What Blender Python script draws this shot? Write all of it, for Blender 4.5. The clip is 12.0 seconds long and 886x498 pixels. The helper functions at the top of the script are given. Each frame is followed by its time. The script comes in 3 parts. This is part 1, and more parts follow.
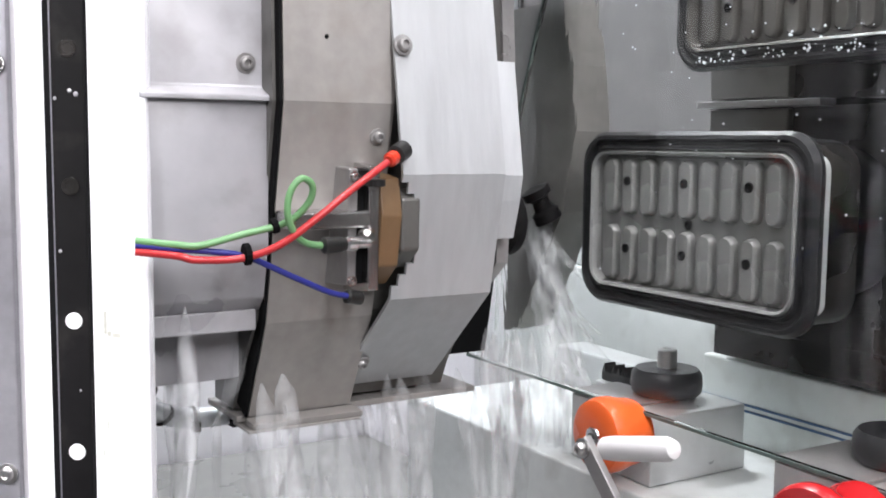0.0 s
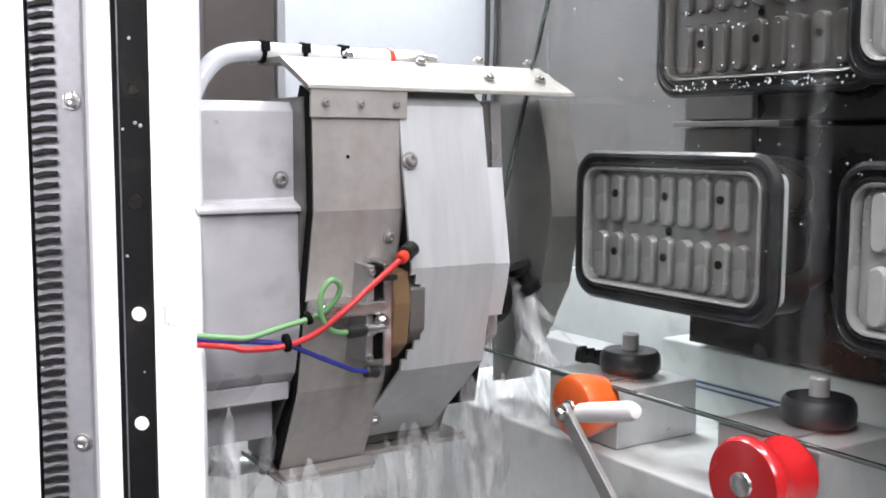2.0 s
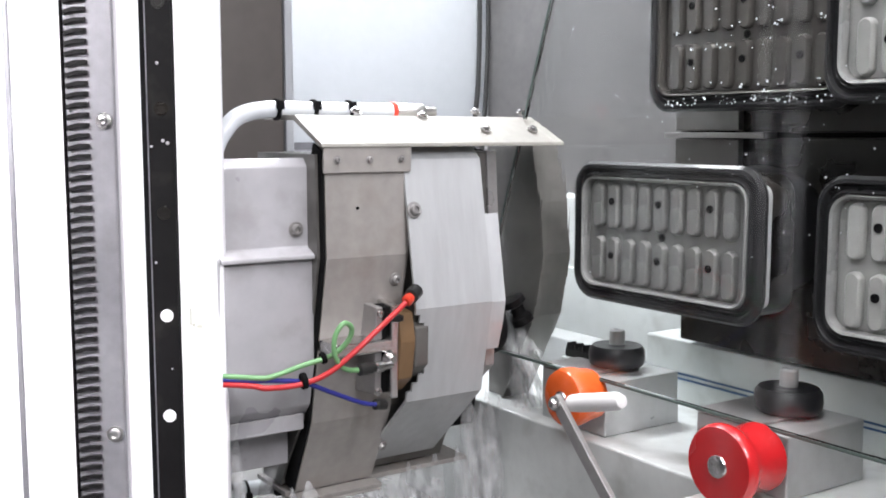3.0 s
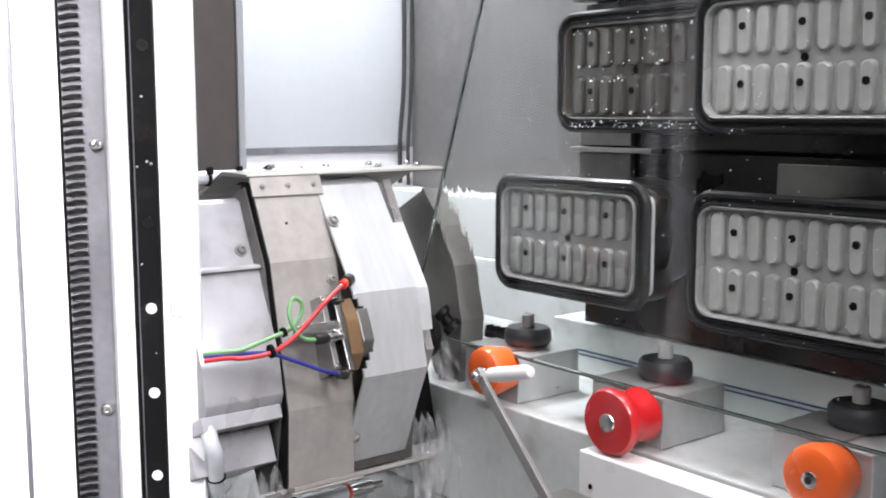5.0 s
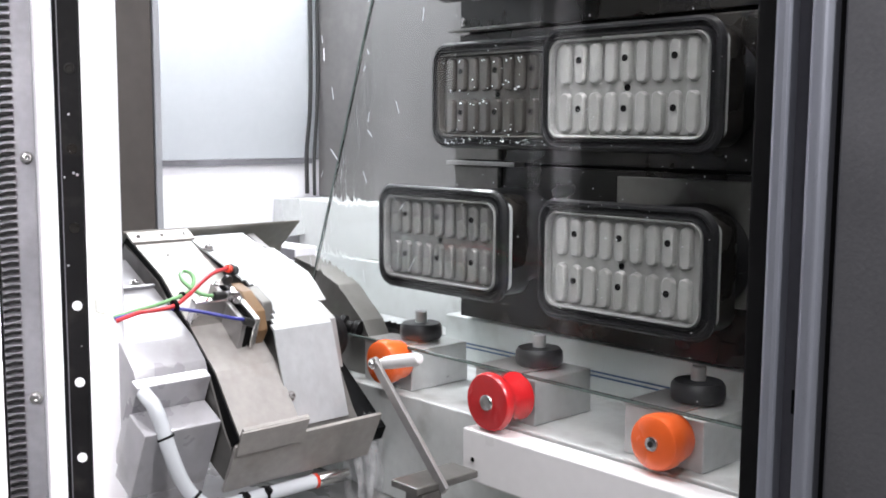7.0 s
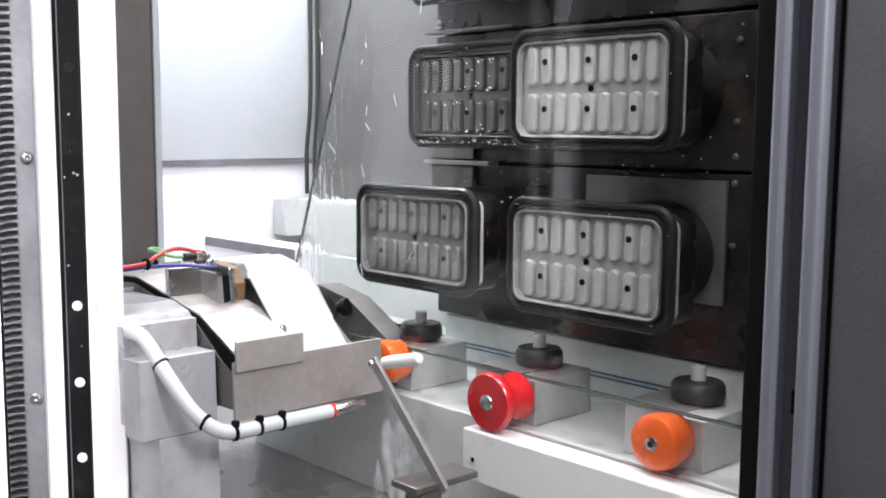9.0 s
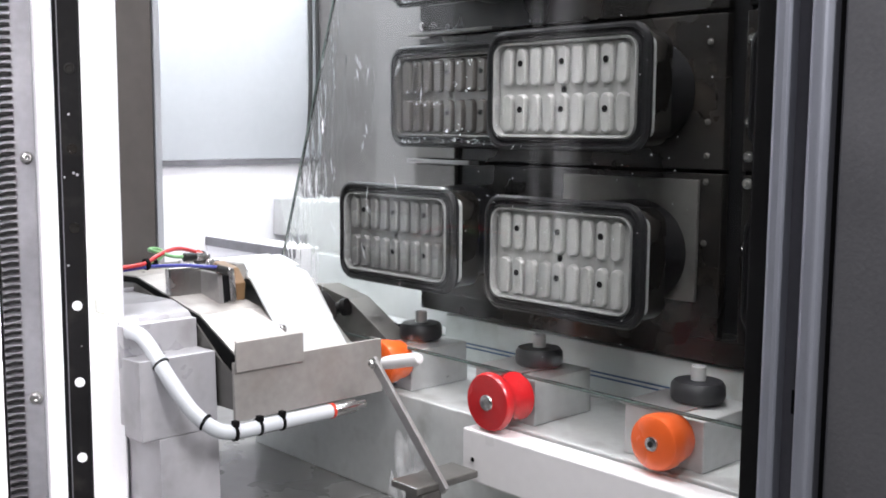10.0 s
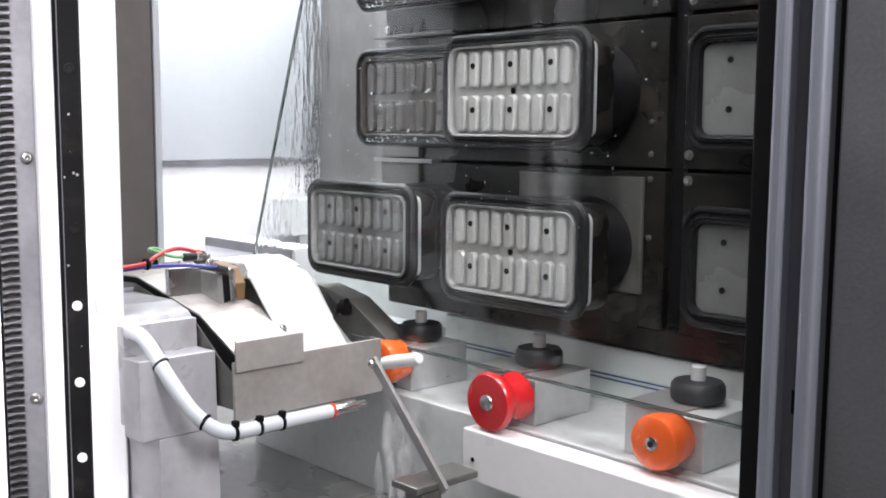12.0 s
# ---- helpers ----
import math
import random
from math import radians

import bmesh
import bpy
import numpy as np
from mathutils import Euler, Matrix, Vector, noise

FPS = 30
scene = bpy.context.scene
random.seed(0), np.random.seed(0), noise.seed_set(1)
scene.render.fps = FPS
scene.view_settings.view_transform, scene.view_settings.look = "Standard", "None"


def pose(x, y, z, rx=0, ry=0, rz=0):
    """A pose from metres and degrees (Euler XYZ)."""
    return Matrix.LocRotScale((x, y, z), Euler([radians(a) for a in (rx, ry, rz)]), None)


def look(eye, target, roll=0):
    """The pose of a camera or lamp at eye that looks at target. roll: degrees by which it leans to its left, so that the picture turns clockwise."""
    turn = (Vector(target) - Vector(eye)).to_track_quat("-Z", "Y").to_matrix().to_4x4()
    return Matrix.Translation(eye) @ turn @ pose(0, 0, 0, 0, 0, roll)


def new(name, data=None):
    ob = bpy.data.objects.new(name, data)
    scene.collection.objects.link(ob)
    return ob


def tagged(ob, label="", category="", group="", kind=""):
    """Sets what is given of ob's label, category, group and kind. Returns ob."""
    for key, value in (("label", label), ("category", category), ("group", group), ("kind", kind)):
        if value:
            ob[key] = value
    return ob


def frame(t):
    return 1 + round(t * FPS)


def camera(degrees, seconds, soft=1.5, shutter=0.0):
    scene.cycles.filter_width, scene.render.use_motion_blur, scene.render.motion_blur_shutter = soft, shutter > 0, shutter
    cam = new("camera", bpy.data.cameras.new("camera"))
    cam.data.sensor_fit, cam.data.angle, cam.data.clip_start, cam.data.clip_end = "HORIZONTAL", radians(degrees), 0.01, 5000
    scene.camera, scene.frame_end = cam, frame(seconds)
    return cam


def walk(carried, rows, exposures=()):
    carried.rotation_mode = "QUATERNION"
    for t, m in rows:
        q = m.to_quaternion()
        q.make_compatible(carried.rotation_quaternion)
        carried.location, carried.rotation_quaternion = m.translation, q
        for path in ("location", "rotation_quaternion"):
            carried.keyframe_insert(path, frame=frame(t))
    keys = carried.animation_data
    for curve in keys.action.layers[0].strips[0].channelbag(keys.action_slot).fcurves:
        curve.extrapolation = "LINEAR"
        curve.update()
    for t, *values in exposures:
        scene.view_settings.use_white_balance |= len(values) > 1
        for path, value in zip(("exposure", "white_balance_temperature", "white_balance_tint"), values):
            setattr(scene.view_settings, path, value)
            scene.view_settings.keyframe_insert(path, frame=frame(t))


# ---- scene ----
cam = camera(46.0, 12.0, soft=1.8, shutter=0.3)
PATH = [
    (0.0, pose(-0.397, 0.607, 0.168, 84.17, -0.59, 59.10)),
    (0.5, pose(-0.353, 0.573, 0.183, 83.70, -0.50, 58.69)),
    (1.0, pose(-0.316, 0.537, 0.186, 83.88, -0.37, 58.11)),
    (1.5, pose(-0.283, 0.501, 0.187, 84.11, -0.33, 57.53)),
    (2.0, pose(-0.241, 0.466, 0.196, 83.97, -0.26, 57.24)),
    (2.5, pose(-0.203, 0.429, 0.205, 83.84, -0.15, 56.79)),
    (4.5, pose(-0.008, 0.264, 0.276, 82.39, 0.13, 54.49)),
    (5.0, pose(0.042, 0.216, 0.277, 82.74, 0.05, 51.92)),
    (5.5, pose(0.089, 0.176, 0.285, 82.77, -0.03, 49.78)),
    (6.0, pose(0.140, 0.130, 0.291, 82.93, -0.10, 47.81)),
    (6.5, pose(0.185, 0.096, 0.299, 82.90, -0.18, 46.50)),
    (7.0, pose(0.217, 0.105, 0.287, 83.40, -0.38, 47.10)),
    (9.0, pose(0.217, 0.105, 0.287, 83.40, -0.38, 47.10)),
    (12.0, pose(0.217, 0.105, 0.287, 83.40, -0.38, 47.10)),
]
walk(cam, PATH)

# ---- light ----
world = bpy.data.worlds.new("world")
scene.world = world
world.use_nodes = True
bgn = world.node_tree.nodes["Background"]
bgn.inputs[0].default_value = (0.86, 0.88, 1.0, 1)
bgn.inputs[1].default_value = 0.17


def area_lamp(name, eye, target, sx, sy, watts, colour=(0.985, 0.965, 1.0), spread=180):
    d = bpy.data.lights.new(name, "AREA")
    d.shape, d.size, d.size_y, d.energy, d.color = "RECTANGLE", sx, sy, watts, colour
    d.spread = radians(spread)
    ob = new(name, d)
    ob.matrix_world = look(eye, target)
    return ob


area_lamp("machine_lamp", (-1.0, 0.98, 1.50), (-1.1, 1.12, 0.0), 1.5, 0.15, 23)
# added unseen lamp that brightens the right-hand faces of the head
area_lamp("head_fill_right", (0.55, 0.98, 1.20), (-1.35, 1.08, 0.05), 0.25, 0.7, 24)
# added narrow lamp, no fitting behind it: only whitens the door post
area_lamp("post_fill", (-1.00, 0.0, 0.55), (-1.60, 0.58, 0.05), 0.3, 0.9, 4.0, spread=50)
area_lamp("hall_lamp_high", (0.9, -1.2, 2.7), (-0.6, 1.0, 0.0), 1.0, 0.4, 36)
# added lamp without a known source, lifts the end panel and sill
area_lamp("end_panel_fill", (-1.95, 1.55, 1.25), (-2.2, 1.65, -0.1), 0.5, 0.4, 27, (0.93, 0.96, 1))
scene.view_settings.exposure = 0.37


# ---- materials ----
def material(name, base, rough=0.5, metal=0.0, vary=0.12, grain=60.0, bump=0.15, spots=0.0, spot_colour=(0.1, 0.09, 0.08), coat=0.0, stretch=(1, 1, 1), spread=0.08):
    m = bpy.data.materials.new(name)
    m.use_nodes = True
    nt = m.node_tree
    b = nt.nodes["Principled BSDF"]
    b.inputs["Metallic"].default_value = metal
    b.inputs["Coat Weight"].default_value = coat
    b.inputs["Coat Roughness"].default_value = 0.06
    tc = nt.nodes.new("ShaderNodeTexCoord")
    mp = nt.nodes.new("ShaderNodeMapping")
    mp.inputs["Scale"].default_value = stretch
    nt.links.new(tc.outputs["Object"], mp.inputs["Vector"])
    fine = nt.nodes.new("ShaderNodeTexNoise")
    fine.inputs["Scale"].default_value, fine.inputs["Detail"].default_value = grain, 4
    broad = nt.nodes.new("ShaderNodeTexNoise")
    broad.inputs["Scale"].default_value, broad.inputs["Detail"].default_value = 6.0, 5
    for n in (fine, broad):
        nt.links.new(mp.outputs["Vector"], n.inputs["Vector"])
    info = nt.nodes.new("ShaderNodeObjectInfo")
    add = nt.nodes.new("ShaderNodeMath")
    add.operation = "MULTIPLY_ADD"
    add.inputs[1].default_value = 0.55
    nt.links.new(fine.outputs["Fac"], add.inputs[0])
    nt.links.new(broad.outputs["Fac"], add.inputs[2])
    ramp = nt.nodes.new("ShaderNodeMapRange")
    ramp.inputs["From Min"].default_value, ramp.inputs["From Max"].default_value = 0.45, 1.1
    ramp.inputs["To Min"].default_value, ramp.inputs["To Max"].default_value = 1 - vary, 1 + vary
    nt.links.new(add.outputs[0], ramp.inputs["Value"])
    rnd = nt.nodes.new("ShaderNodeMapRange")
    rnd.inputs["To Min"].default_value, rnd.inputs["To Max"].default_value = 1 - spread, 1 + spread
    nt.links.new(info.outputs["Random"], rnd.inputs["Value"])
    both = nt.nodes.new("ShaderNodeMath")
    both.operation = "MULTIPLY"
    nt.links.new(ramp.outputs[0], both.inputs[0])
    nt.links.new(rnd.outputs[0], both.inputs[1])
    tint = nt.nodes.new("ShaderNodeVectorMath")
    tint.operation = "SCALE"
    tint.inputs[0].default_value = base
    nt.links.new(both.outputs[0], tint.inputs["Scale"])
    colour = tint.outputs[0]
    if spots:
        sp = nt.nodes.new("ShaderNodeTexNoise")
        sp.inputs["Scale"].default_value, sp.inputs["Detail"].default_value = 14.0, 8
        nt.links.new(mp.outputs["Vector"], sp.inputs["Vector"])
        sr = nt.nodes.new("ShaderNodeMapRange")
        sr.inputs["From Min"].default_value, sr.inputs["From Max"].default_value = 0.55, 0.75
        sr.inputs["To Max"].default_value = spots
        nt.links.new(sp.outputs["Fac"], sr.inputs["Value"])
        mix = nt.nodes.new("ShaderNodeMix")
        mix.data_type = "RGBA"
        nt.links.new(sr.outputs[0], mix.inputs[0])
        nt.links.new(colour, mix.inputs[6])
        mix.inputs[7].default_value = (*spot_colour, 1)
        colour = mix.outputs[2]
    nt.links.new(colour, b.inputs["Base Color"])
    rr = nt.nodes.new("ShaderNodeMapRange")
    rr.inputs["From Min"].default_value, rr.inputs["From Max"].default_value = 0.3, 0.7
    rr.inputs["To Min"].default_value, rr.inputs["To Max"].default_value = max(0.02, rough * 0.75), min(1, rough * 1.25)
    nt.links.new(broad.outputs["Fac"], rr.inputs["Value"])
    nt.links.new(rr.outputs[0], b.inputs["Roughness"])
    if bump:
        bp = nt.nodes.new("ShaderNodeBump")
        bp.inputs["Strength"].default_value, bp.inputs["Distance"].default_value = bump, 0.002
        nt.links.new(fine.outputs["Fac"], bp.inputs["Height"])
        nt.links.new(bp.outputs[0], b.inputs["Normal"])
    return m


STEEL = material("wet_stainless_sheet", (0.36, 0.35, 0.345), 0.36, 0.5, 0.2, 90, 0.10, 0.45, (0.22, 0.2, 0.18), coat=0.25)
STEEL_TAN = material("stained_stainless_sheet", (0.39, 0.37, 0.35), 0.46, 0.3, 0.2, 60, 0.14, 0.5, (0.27, 0.235, 0.20), coat=0.05)
STEEL_BRIGHT = material("brushed_bright_plate", (0.54, 0.555, 0.565), 0.40, 0.35, 0.16, 70, 0.35, 0.0, coat=0.25, stretch=(1, 1, 0.12))
# same stained sheet as STEEL_TAN, base darkened to offset the lamp overhead
STEEL_TOP = material("dimmed_stained_top_sheet", (0.25, 0.24, 0.218), 0.5, 0.2, 0.2, 60, 0.14, 0.5, (0.17, 0.155, 0.13), coat=0.05)
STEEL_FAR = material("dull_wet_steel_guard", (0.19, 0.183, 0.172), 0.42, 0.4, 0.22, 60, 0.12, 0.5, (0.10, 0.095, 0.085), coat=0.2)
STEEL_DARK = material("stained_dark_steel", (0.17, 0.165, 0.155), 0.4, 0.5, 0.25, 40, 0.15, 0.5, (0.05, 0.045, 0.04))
CHROME = material("bolt_steel", (0.65, 0.64, 0.63), 0.25, 1.0, 0.08, 200, 0.05)
CAST = material("grey_painted_casting", (0.43, 0.425, 0.445), 0.36, 0.15, 0.16, 30, 0.1, 0.55, (0.24, 0.225, 0.22), coat=0.25)
WHITE = material("white_powder_coat", (0.84, 0.83, 0.86), 0.45, 0, 0.04, 120, 0.05, 0.12, (0.6, 0.58, 0.55))
RAIL_BLACK = material("blackened_rail", (0.008, 0.0075, 0.008), 0.5, 0.0, 0.3, 60, 0.1, 0.4, (0.06, 0.055, 0.05))
RACK_GREY = material("machined_rack_steel", (0.22, 0.215, 0.235), 0.4, 0.5, 0.2, 70, 0.15, 0.4, (0.1, 0.09, 0.09))
RUBBER = material("wet_black_rubber", (0.014, 0.014, 0.015), 0.33, 0, 0.25, 50, 0.0, coat=0.12)
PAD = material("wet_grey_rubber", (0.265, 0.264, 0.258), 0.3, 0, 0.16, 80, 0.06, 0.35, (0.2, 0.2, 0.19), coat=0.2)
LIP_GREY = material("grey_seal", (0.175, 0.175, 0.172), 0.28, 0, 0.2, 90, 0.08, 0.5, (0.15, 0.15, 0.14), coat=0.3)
# pads of the set-back cups: darker base, glossier coat
PAD_DARK = material("glossy_dark_rubber", (0.058, 0.054, 0.050), 0.18, 0, 0.2, 80, 0.05, 0.4, (0.05, 0.046, 0.042), coat=0.9)
PLATE_DARK = material("oily_black_plate", (0.012, 0.011, 0.010), 0.28, 0.05, 0.4, 30, 0.12, 0.6, (0.045, 0.037, 0.031))
ORANGE = material("orange_polyurethane", (0.82, 0.13, 0.025), 0.28, 0, 0.06, 80, 0.05, coat=0.3, spread=0.02)
RED = material("red_polyurethane", (0.55, 0.018, 0.022), 0.25, 0, 0.06, 80, 0.05, coat=0.3, spread=0.02)
ROLLER = material("dark_grey_rubber_tyre", (0.018, 0.018, 0.021), 0.45, 0, 0.15, 80, 0.0, coat=0.06)
ALU = material("milled_aluminium", (0.52, 0.53, 0.53), 0.36, 0.35, 0.14, 60, 0.12, 0.4, (0.35, 0.35, 0.33))
ALU_PALE = material("pale_aluminium_profile", (0.66, 0.685, 0.675), 0.4, 0.15, 0.1, 60, 0.1, 0.6, (0.38, 0.39, 0.36))
WALL_GREY = material("grey_wet_sheet_wall", (0.135, 0.13, 0.128), 0.38, 0.3, 0.16, 50, 0.12, 0.35, (0.21, 0.20, 0.195))
WALL_PALE = material("pale_grey_wall", (0.37, 0.385, 0.405), 0.5, 0, 0.05, 40, 0.06)
TROUGH = material("pale_green_grey_trough", (0.55, 0.565, 0.555), 0.4, 0.1, 0.08, 40, 0.08, 0.2, (0.4, 0.4, 0.38))
DARK_POST = material("brown_grey_post", (0.085, 0.075, 0.07), 0.5, 0.2, 0.15, 40, 0.1)
JAMB_BLUE = material("blue_grey_anodised_profile", (0.25, 0.262, 0.30), 0.36, 0.4, 0.12, 90, 0.06, 0.3, (0.13, 0.13, 0.15), stretch=(1, 1, 0.2))
JAMB_DARK = material("dark_grey_door_panel", (0.085, 0.085, 0.092), 0.6, 0.1, 0.2, 160, 0.25, 0.3, (0.065, 0.065, 0.07))
# darker copy of the blue-grey profile: the groove's shade is in its colour
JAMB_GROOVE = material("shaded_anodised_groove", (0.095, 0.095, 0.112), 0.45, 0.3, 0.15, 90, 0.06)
# for seals, and for slots, holes and recesses as their painted shade
BLACK = material("black_seal_and_recess", (0.005, 0.005, 0.0055), 0.8, 0, 0.2, 60, 0.1)
for dull in (BLACK, RAIL_BLACK, RUBBER):
    dull.node_tree.nodes["Principled BSDF"].inputs["Specular IOR Level"].default_value = 0.12
BRASS = material("brown_resin_block", (0.20, 0.12, 0.06), 0.35, 0, 0.2, 60, 0.1, 0.4, (0.15, 0.09, 0.05), coat=0.2)
W_RED = material("red_hose", (0.50, 0.03, 0.035), 0.3, 0, 0.05, 80, 0.03)
W_GREEN = material("green_hose", (0.17, 0.36, 0.16), 0.3, 0, 0.05, 80, 0.03)
W_BLUE = material("blue_hose", (0.03, 0.035, 0.25), 0.3, 0, 0.05, 80, 0.03)
PLUG = material("black_connector", (0.02, 0.02, 0.02), 0.35, 0, 0.1, 80, 0.05)
PLUG_RED = material("orange_red_fitting", (0.75, 0.06, 0.03), 0.3, 0, 0.05, 80, 0.03)
HOSE_CLEAR = material("milky_clear_hose", (0.64, 0.67, 0.70), 0.16, 0, 0.08, 40, 0.05, 0.3, (0.5, 0.54, 0.58), coat=0.5)
NYLON = material("white_nylon_grip", (0.86, 0.85, 0.85), 0.35, 0, 0.04, 60, 0.03)
FLOOR_MAT = material("hall_floor", (0.25, 0.25, 0.25), 0.6, 0, 0.1, 8, 0.05)
SCUFF = material("scuffed_paint", (0.55, 0.55, 0.50), 0.6, 0, 0.25, 300, 0.1)
# darker copy of PAD: the weaker light on these cups is in its colour
PAD_MID = material("dimmed_wet_grey_rubber", (0.125, 0.125, 0.122), 0.26, 0, 0.16, 80, 0.06, 0.35, (0.09, 0.09, 0.085), coat=0.3)
BASE_GREY = material("wet_grey_machine_bed", (0.23, 0.23, 0.22), 0.3, 0.1, 0.2, 20, 0.12, 0.6, (0.16, 0.155, 0.14), coat=0.3)
BLUE_STRIPE = material("blue_stripe", (0.04, 0.10, 0.22), 0.4, 0, 0.1, 60, 0.03)


def glass_material(name, tint, rough=0.0, ior=1.5, weight=1.0, ripple=0.0):
    m = bpy.data.materials.new(name)
    m.use_nodes = True
    nt = m.node_tree
    b = nt.nodes["Principled BSDF"]
    b.inputs["Base Color"].default_value = (*tint, 1)
    b.inputs["Roughness"].default_value = rough
    b.inputs["IOR"].default_value = ior
    b.inputs["Transmission Weight"].default_value = weight
    if ripple:
        nz = nt.nodes.new("ShaderNodeTexNoise")
        nz.inputs["Scale"].default_value, nz.inputs["Detail"].default_value = 45, 3
        tc = nt.nodes.new("ShaderNodeTexCoord")
        mp = nt.nodes.new("ShaderNodeMapping")
        mp.inputs["Scale"].default_value = (1, 1, 0.25)
        nt.links.new(tc.outputs["Object"], mp.inputs["Vector"])
        nt.links.new(mp.outputs[0], nz.inputs["Vector"])
        bp = nt.nodes.new("ShaderNodeBump")
        bp.inputs["Strength"].default_value, bp.inputs["Distance"].default_value = ripple, 0.003
        nt.links.new(nz.outputs["Fac"], bp.inputs["Height"])
        nt.links.new(bp.outputs[0], b.inputs["Normal"])
    return m


PANE = glass_material("clear_float_glass", (0.97, 0.988, 0.98), ior=1.27, ripple=1.0)
# running water ripples the pane along its slanted left edge only
pn = PANE.node_tree
xyz, lean, near, times_ = pn.nodes.new("ShaderNodeSeparateXYZ"), pn.nodes.new("ShaderNodeMath"), pn.nodes.new("ShaderNodeMapRange"), pn.nodes.new("ShaderNodeMath")
pn.links.new(pn.nodes["Texture Coordinate"].outputs["Object"], xyz.inputs[0])
lean.operation, lean.inputs[1].default_value = "MULTIPLY_ADD", -0.356
pn.links.new(xyz.outputs["Z"], lean.inputs[0])
pn.links.new(xyz.outputs["X"], lean.inputs[2])
near.inputs["From Min"].default_value, near.inputs["From Max"].default_value = -1.50, -1.33
near.inputs["To Min"].default_value, near.inputs["To Max"].default_value = 1.0, 0.0
pn.links.new(lean.outputs[0], near.inputs["Value"])
times_.operation = "MULTIPLY"
pn.links.new(near.outputs[0], times_.inputs[0])
pn.links.new(pn.nodes["Noise Texture"].outputs["Fac"], times_.inputs[1])
pn.links.new(times_.outputs[0], pn.nodes["Bump"].inputs["Height"])
PANE_EDGE = material("ground_glass_edge", (0.08, 0.11, 0.10), 0.5, 0, 0.2, 200, 0.2)
WATER = material("milky_coolant_water", (0.80, 0.81, 0.82), 0.15, 0, 0.05, 30, 0.0)
wn = WATER.node_tree
wnz, wmr = wn.nodes.new("ShaderNodeTexNoise"), wn.nodes.new("ShaderNodeMapRange")
wnz.inputs["Scale"].default_value, wnz.inputs["Detail"].default_value = 9.0, 1
wmr.inputs["From Min"].default_value, wmr.inputs["From Max"].default_value = 0.35, 0.7
wmr.inputs["To Min"].default_value, wmr.inputs["To Max"].default_value = 0.02, 0.30
wn.links.new(wnz.outputs["Fac"], wmr.inputs["Value"])
wn.links.new(wmr.outputs[0], wn.nodes["Principled BSDF"].inputs["Alpha"])


# ---- building helpers ----
def part(name, bm, mat, parent=None, label="", smooth=False):
    me = bpy.data.meshes.new(name)
    bmesh.ops.recalc_face_normals(bm, faces=bm.faces)
    bm.to_mesh(me)
    bm.free()
    me.materials.append(mat)
    if smooth:
        me.polygons.foreach_set("use_smooth", [True] * len(me.polygons))
        me.set_sharp_from_angle(angle=radians(38))
    ob = new(name, me)
    if parent:
        ob.parent = parent
    if label:
        tagged(ob, label)
    return ob


def thing(name, label, category, group="", kind="", at=None):
    e = new(name)
    e.empty_display_size = 0.05
    if at is not None:
        e.matrix_world = at
    return tagged(e, label, category, group, kind)


def box(x0, x1, y0, y1, z0, z1, bevel=0.0, seg=2, bm=None):
    bm = bm or bmesh.new()
    m = Matrix.Translation(((x0 + x1) / 2, (y0 + y1) / 2, (z0 + z1) / 2)) @ Matrix.Diagonal((x1 - x0, y1 - y0, z1 - z0, 1))
    got = bmesh.ops.create_cube(bm, size=1, matrix=m)
    if bevel:
        edges = list({e for v in got["verts"] for e in v.link_edges})
        bmesh.ops.bevel(bm, geom=edges, offset=bevel, segments=seg, profile=0.5, affect="EDGES")
    return bm


def cyl(c, axis, r, length, seg=24, r2=None, bevel=0.0, bm=None):
    """A cylinder from c along axis."""
    bm = bm or bmesh.new()
    turn = Vector(axis).to_track_quat("Z", "Y").to_matrix().to_4x4()
    m = Matrix.Translation(c) @ turn @ Matrix.Translation((0, 0, length / 2))
    got = bmesh.ops.create_cone(bm, cap_ends=True, segments=seg, radius1=r, radius2=r if r2 is None else r2, depth=length, matrix=m)
    if bevel:
        rims = [e for e in {e for v in got["verts"] for e in v.link_edges} if any(len(f.verts) > 4 for f in e.link_faces)]
        bmesh.ops.bevel(bm, geom=rims, offset=bevel, segments=2, profile=0.5, affect="EDGES")
    return bm


def lathe(profile, c, axis, seg=40, bm=None):
    """Turned solid: profile of (radius, along) from end to end."""
    bm = bm or bmesh.new()
    turn = Matrix.Translation(c) @ Vector(axis).to_track_quat("Z", "Y").to_matrix().to_4x4()
    rings = []
    for r, h in profile:
        rings.append([bm.verts.new(turn @ Vector((r * math.cos(2 * math.pi * k / seg), r * math.sin(2 * math.pi * k / seg), h))) for k in range(seg)])
    for a, b in zip(rings, rings[1:]):
        for k in range(seg):
            bm.faces.new((a[k], a[(k + 1) % seg], b[(k + 1) % seg], b[k]))
    bm.faces.new(rings[0][::-1])
    bm.faces.new(rings[-1])
    return bm


def prism(profile, y0, y1, bm=None, bevel=0.0):
    """A solid of the (x, z) outline between y0 and y1."""
    bm = bm or bmesh.new()
    a = [bm.verts.new((x, y0, z)) for x, z in profile]
    b = [bm.verts.new((x, y1, z)) for x, z in profile]
    n = len(profile)
    faces = [bm.faces.new(a), bm.faces.new(b[::-1])] + [bm.faces.new((a[k], b[k], b[(k + 1) % n], a[(k + 1) % n])) for k in range(n)]
    if bevel:
        bmesh.ops.bevel(bm, geom=list({e for f in faces for e in f.edges}), offset=bevel, segments=2, profile=0.5, affect="EDGES")
    return bm


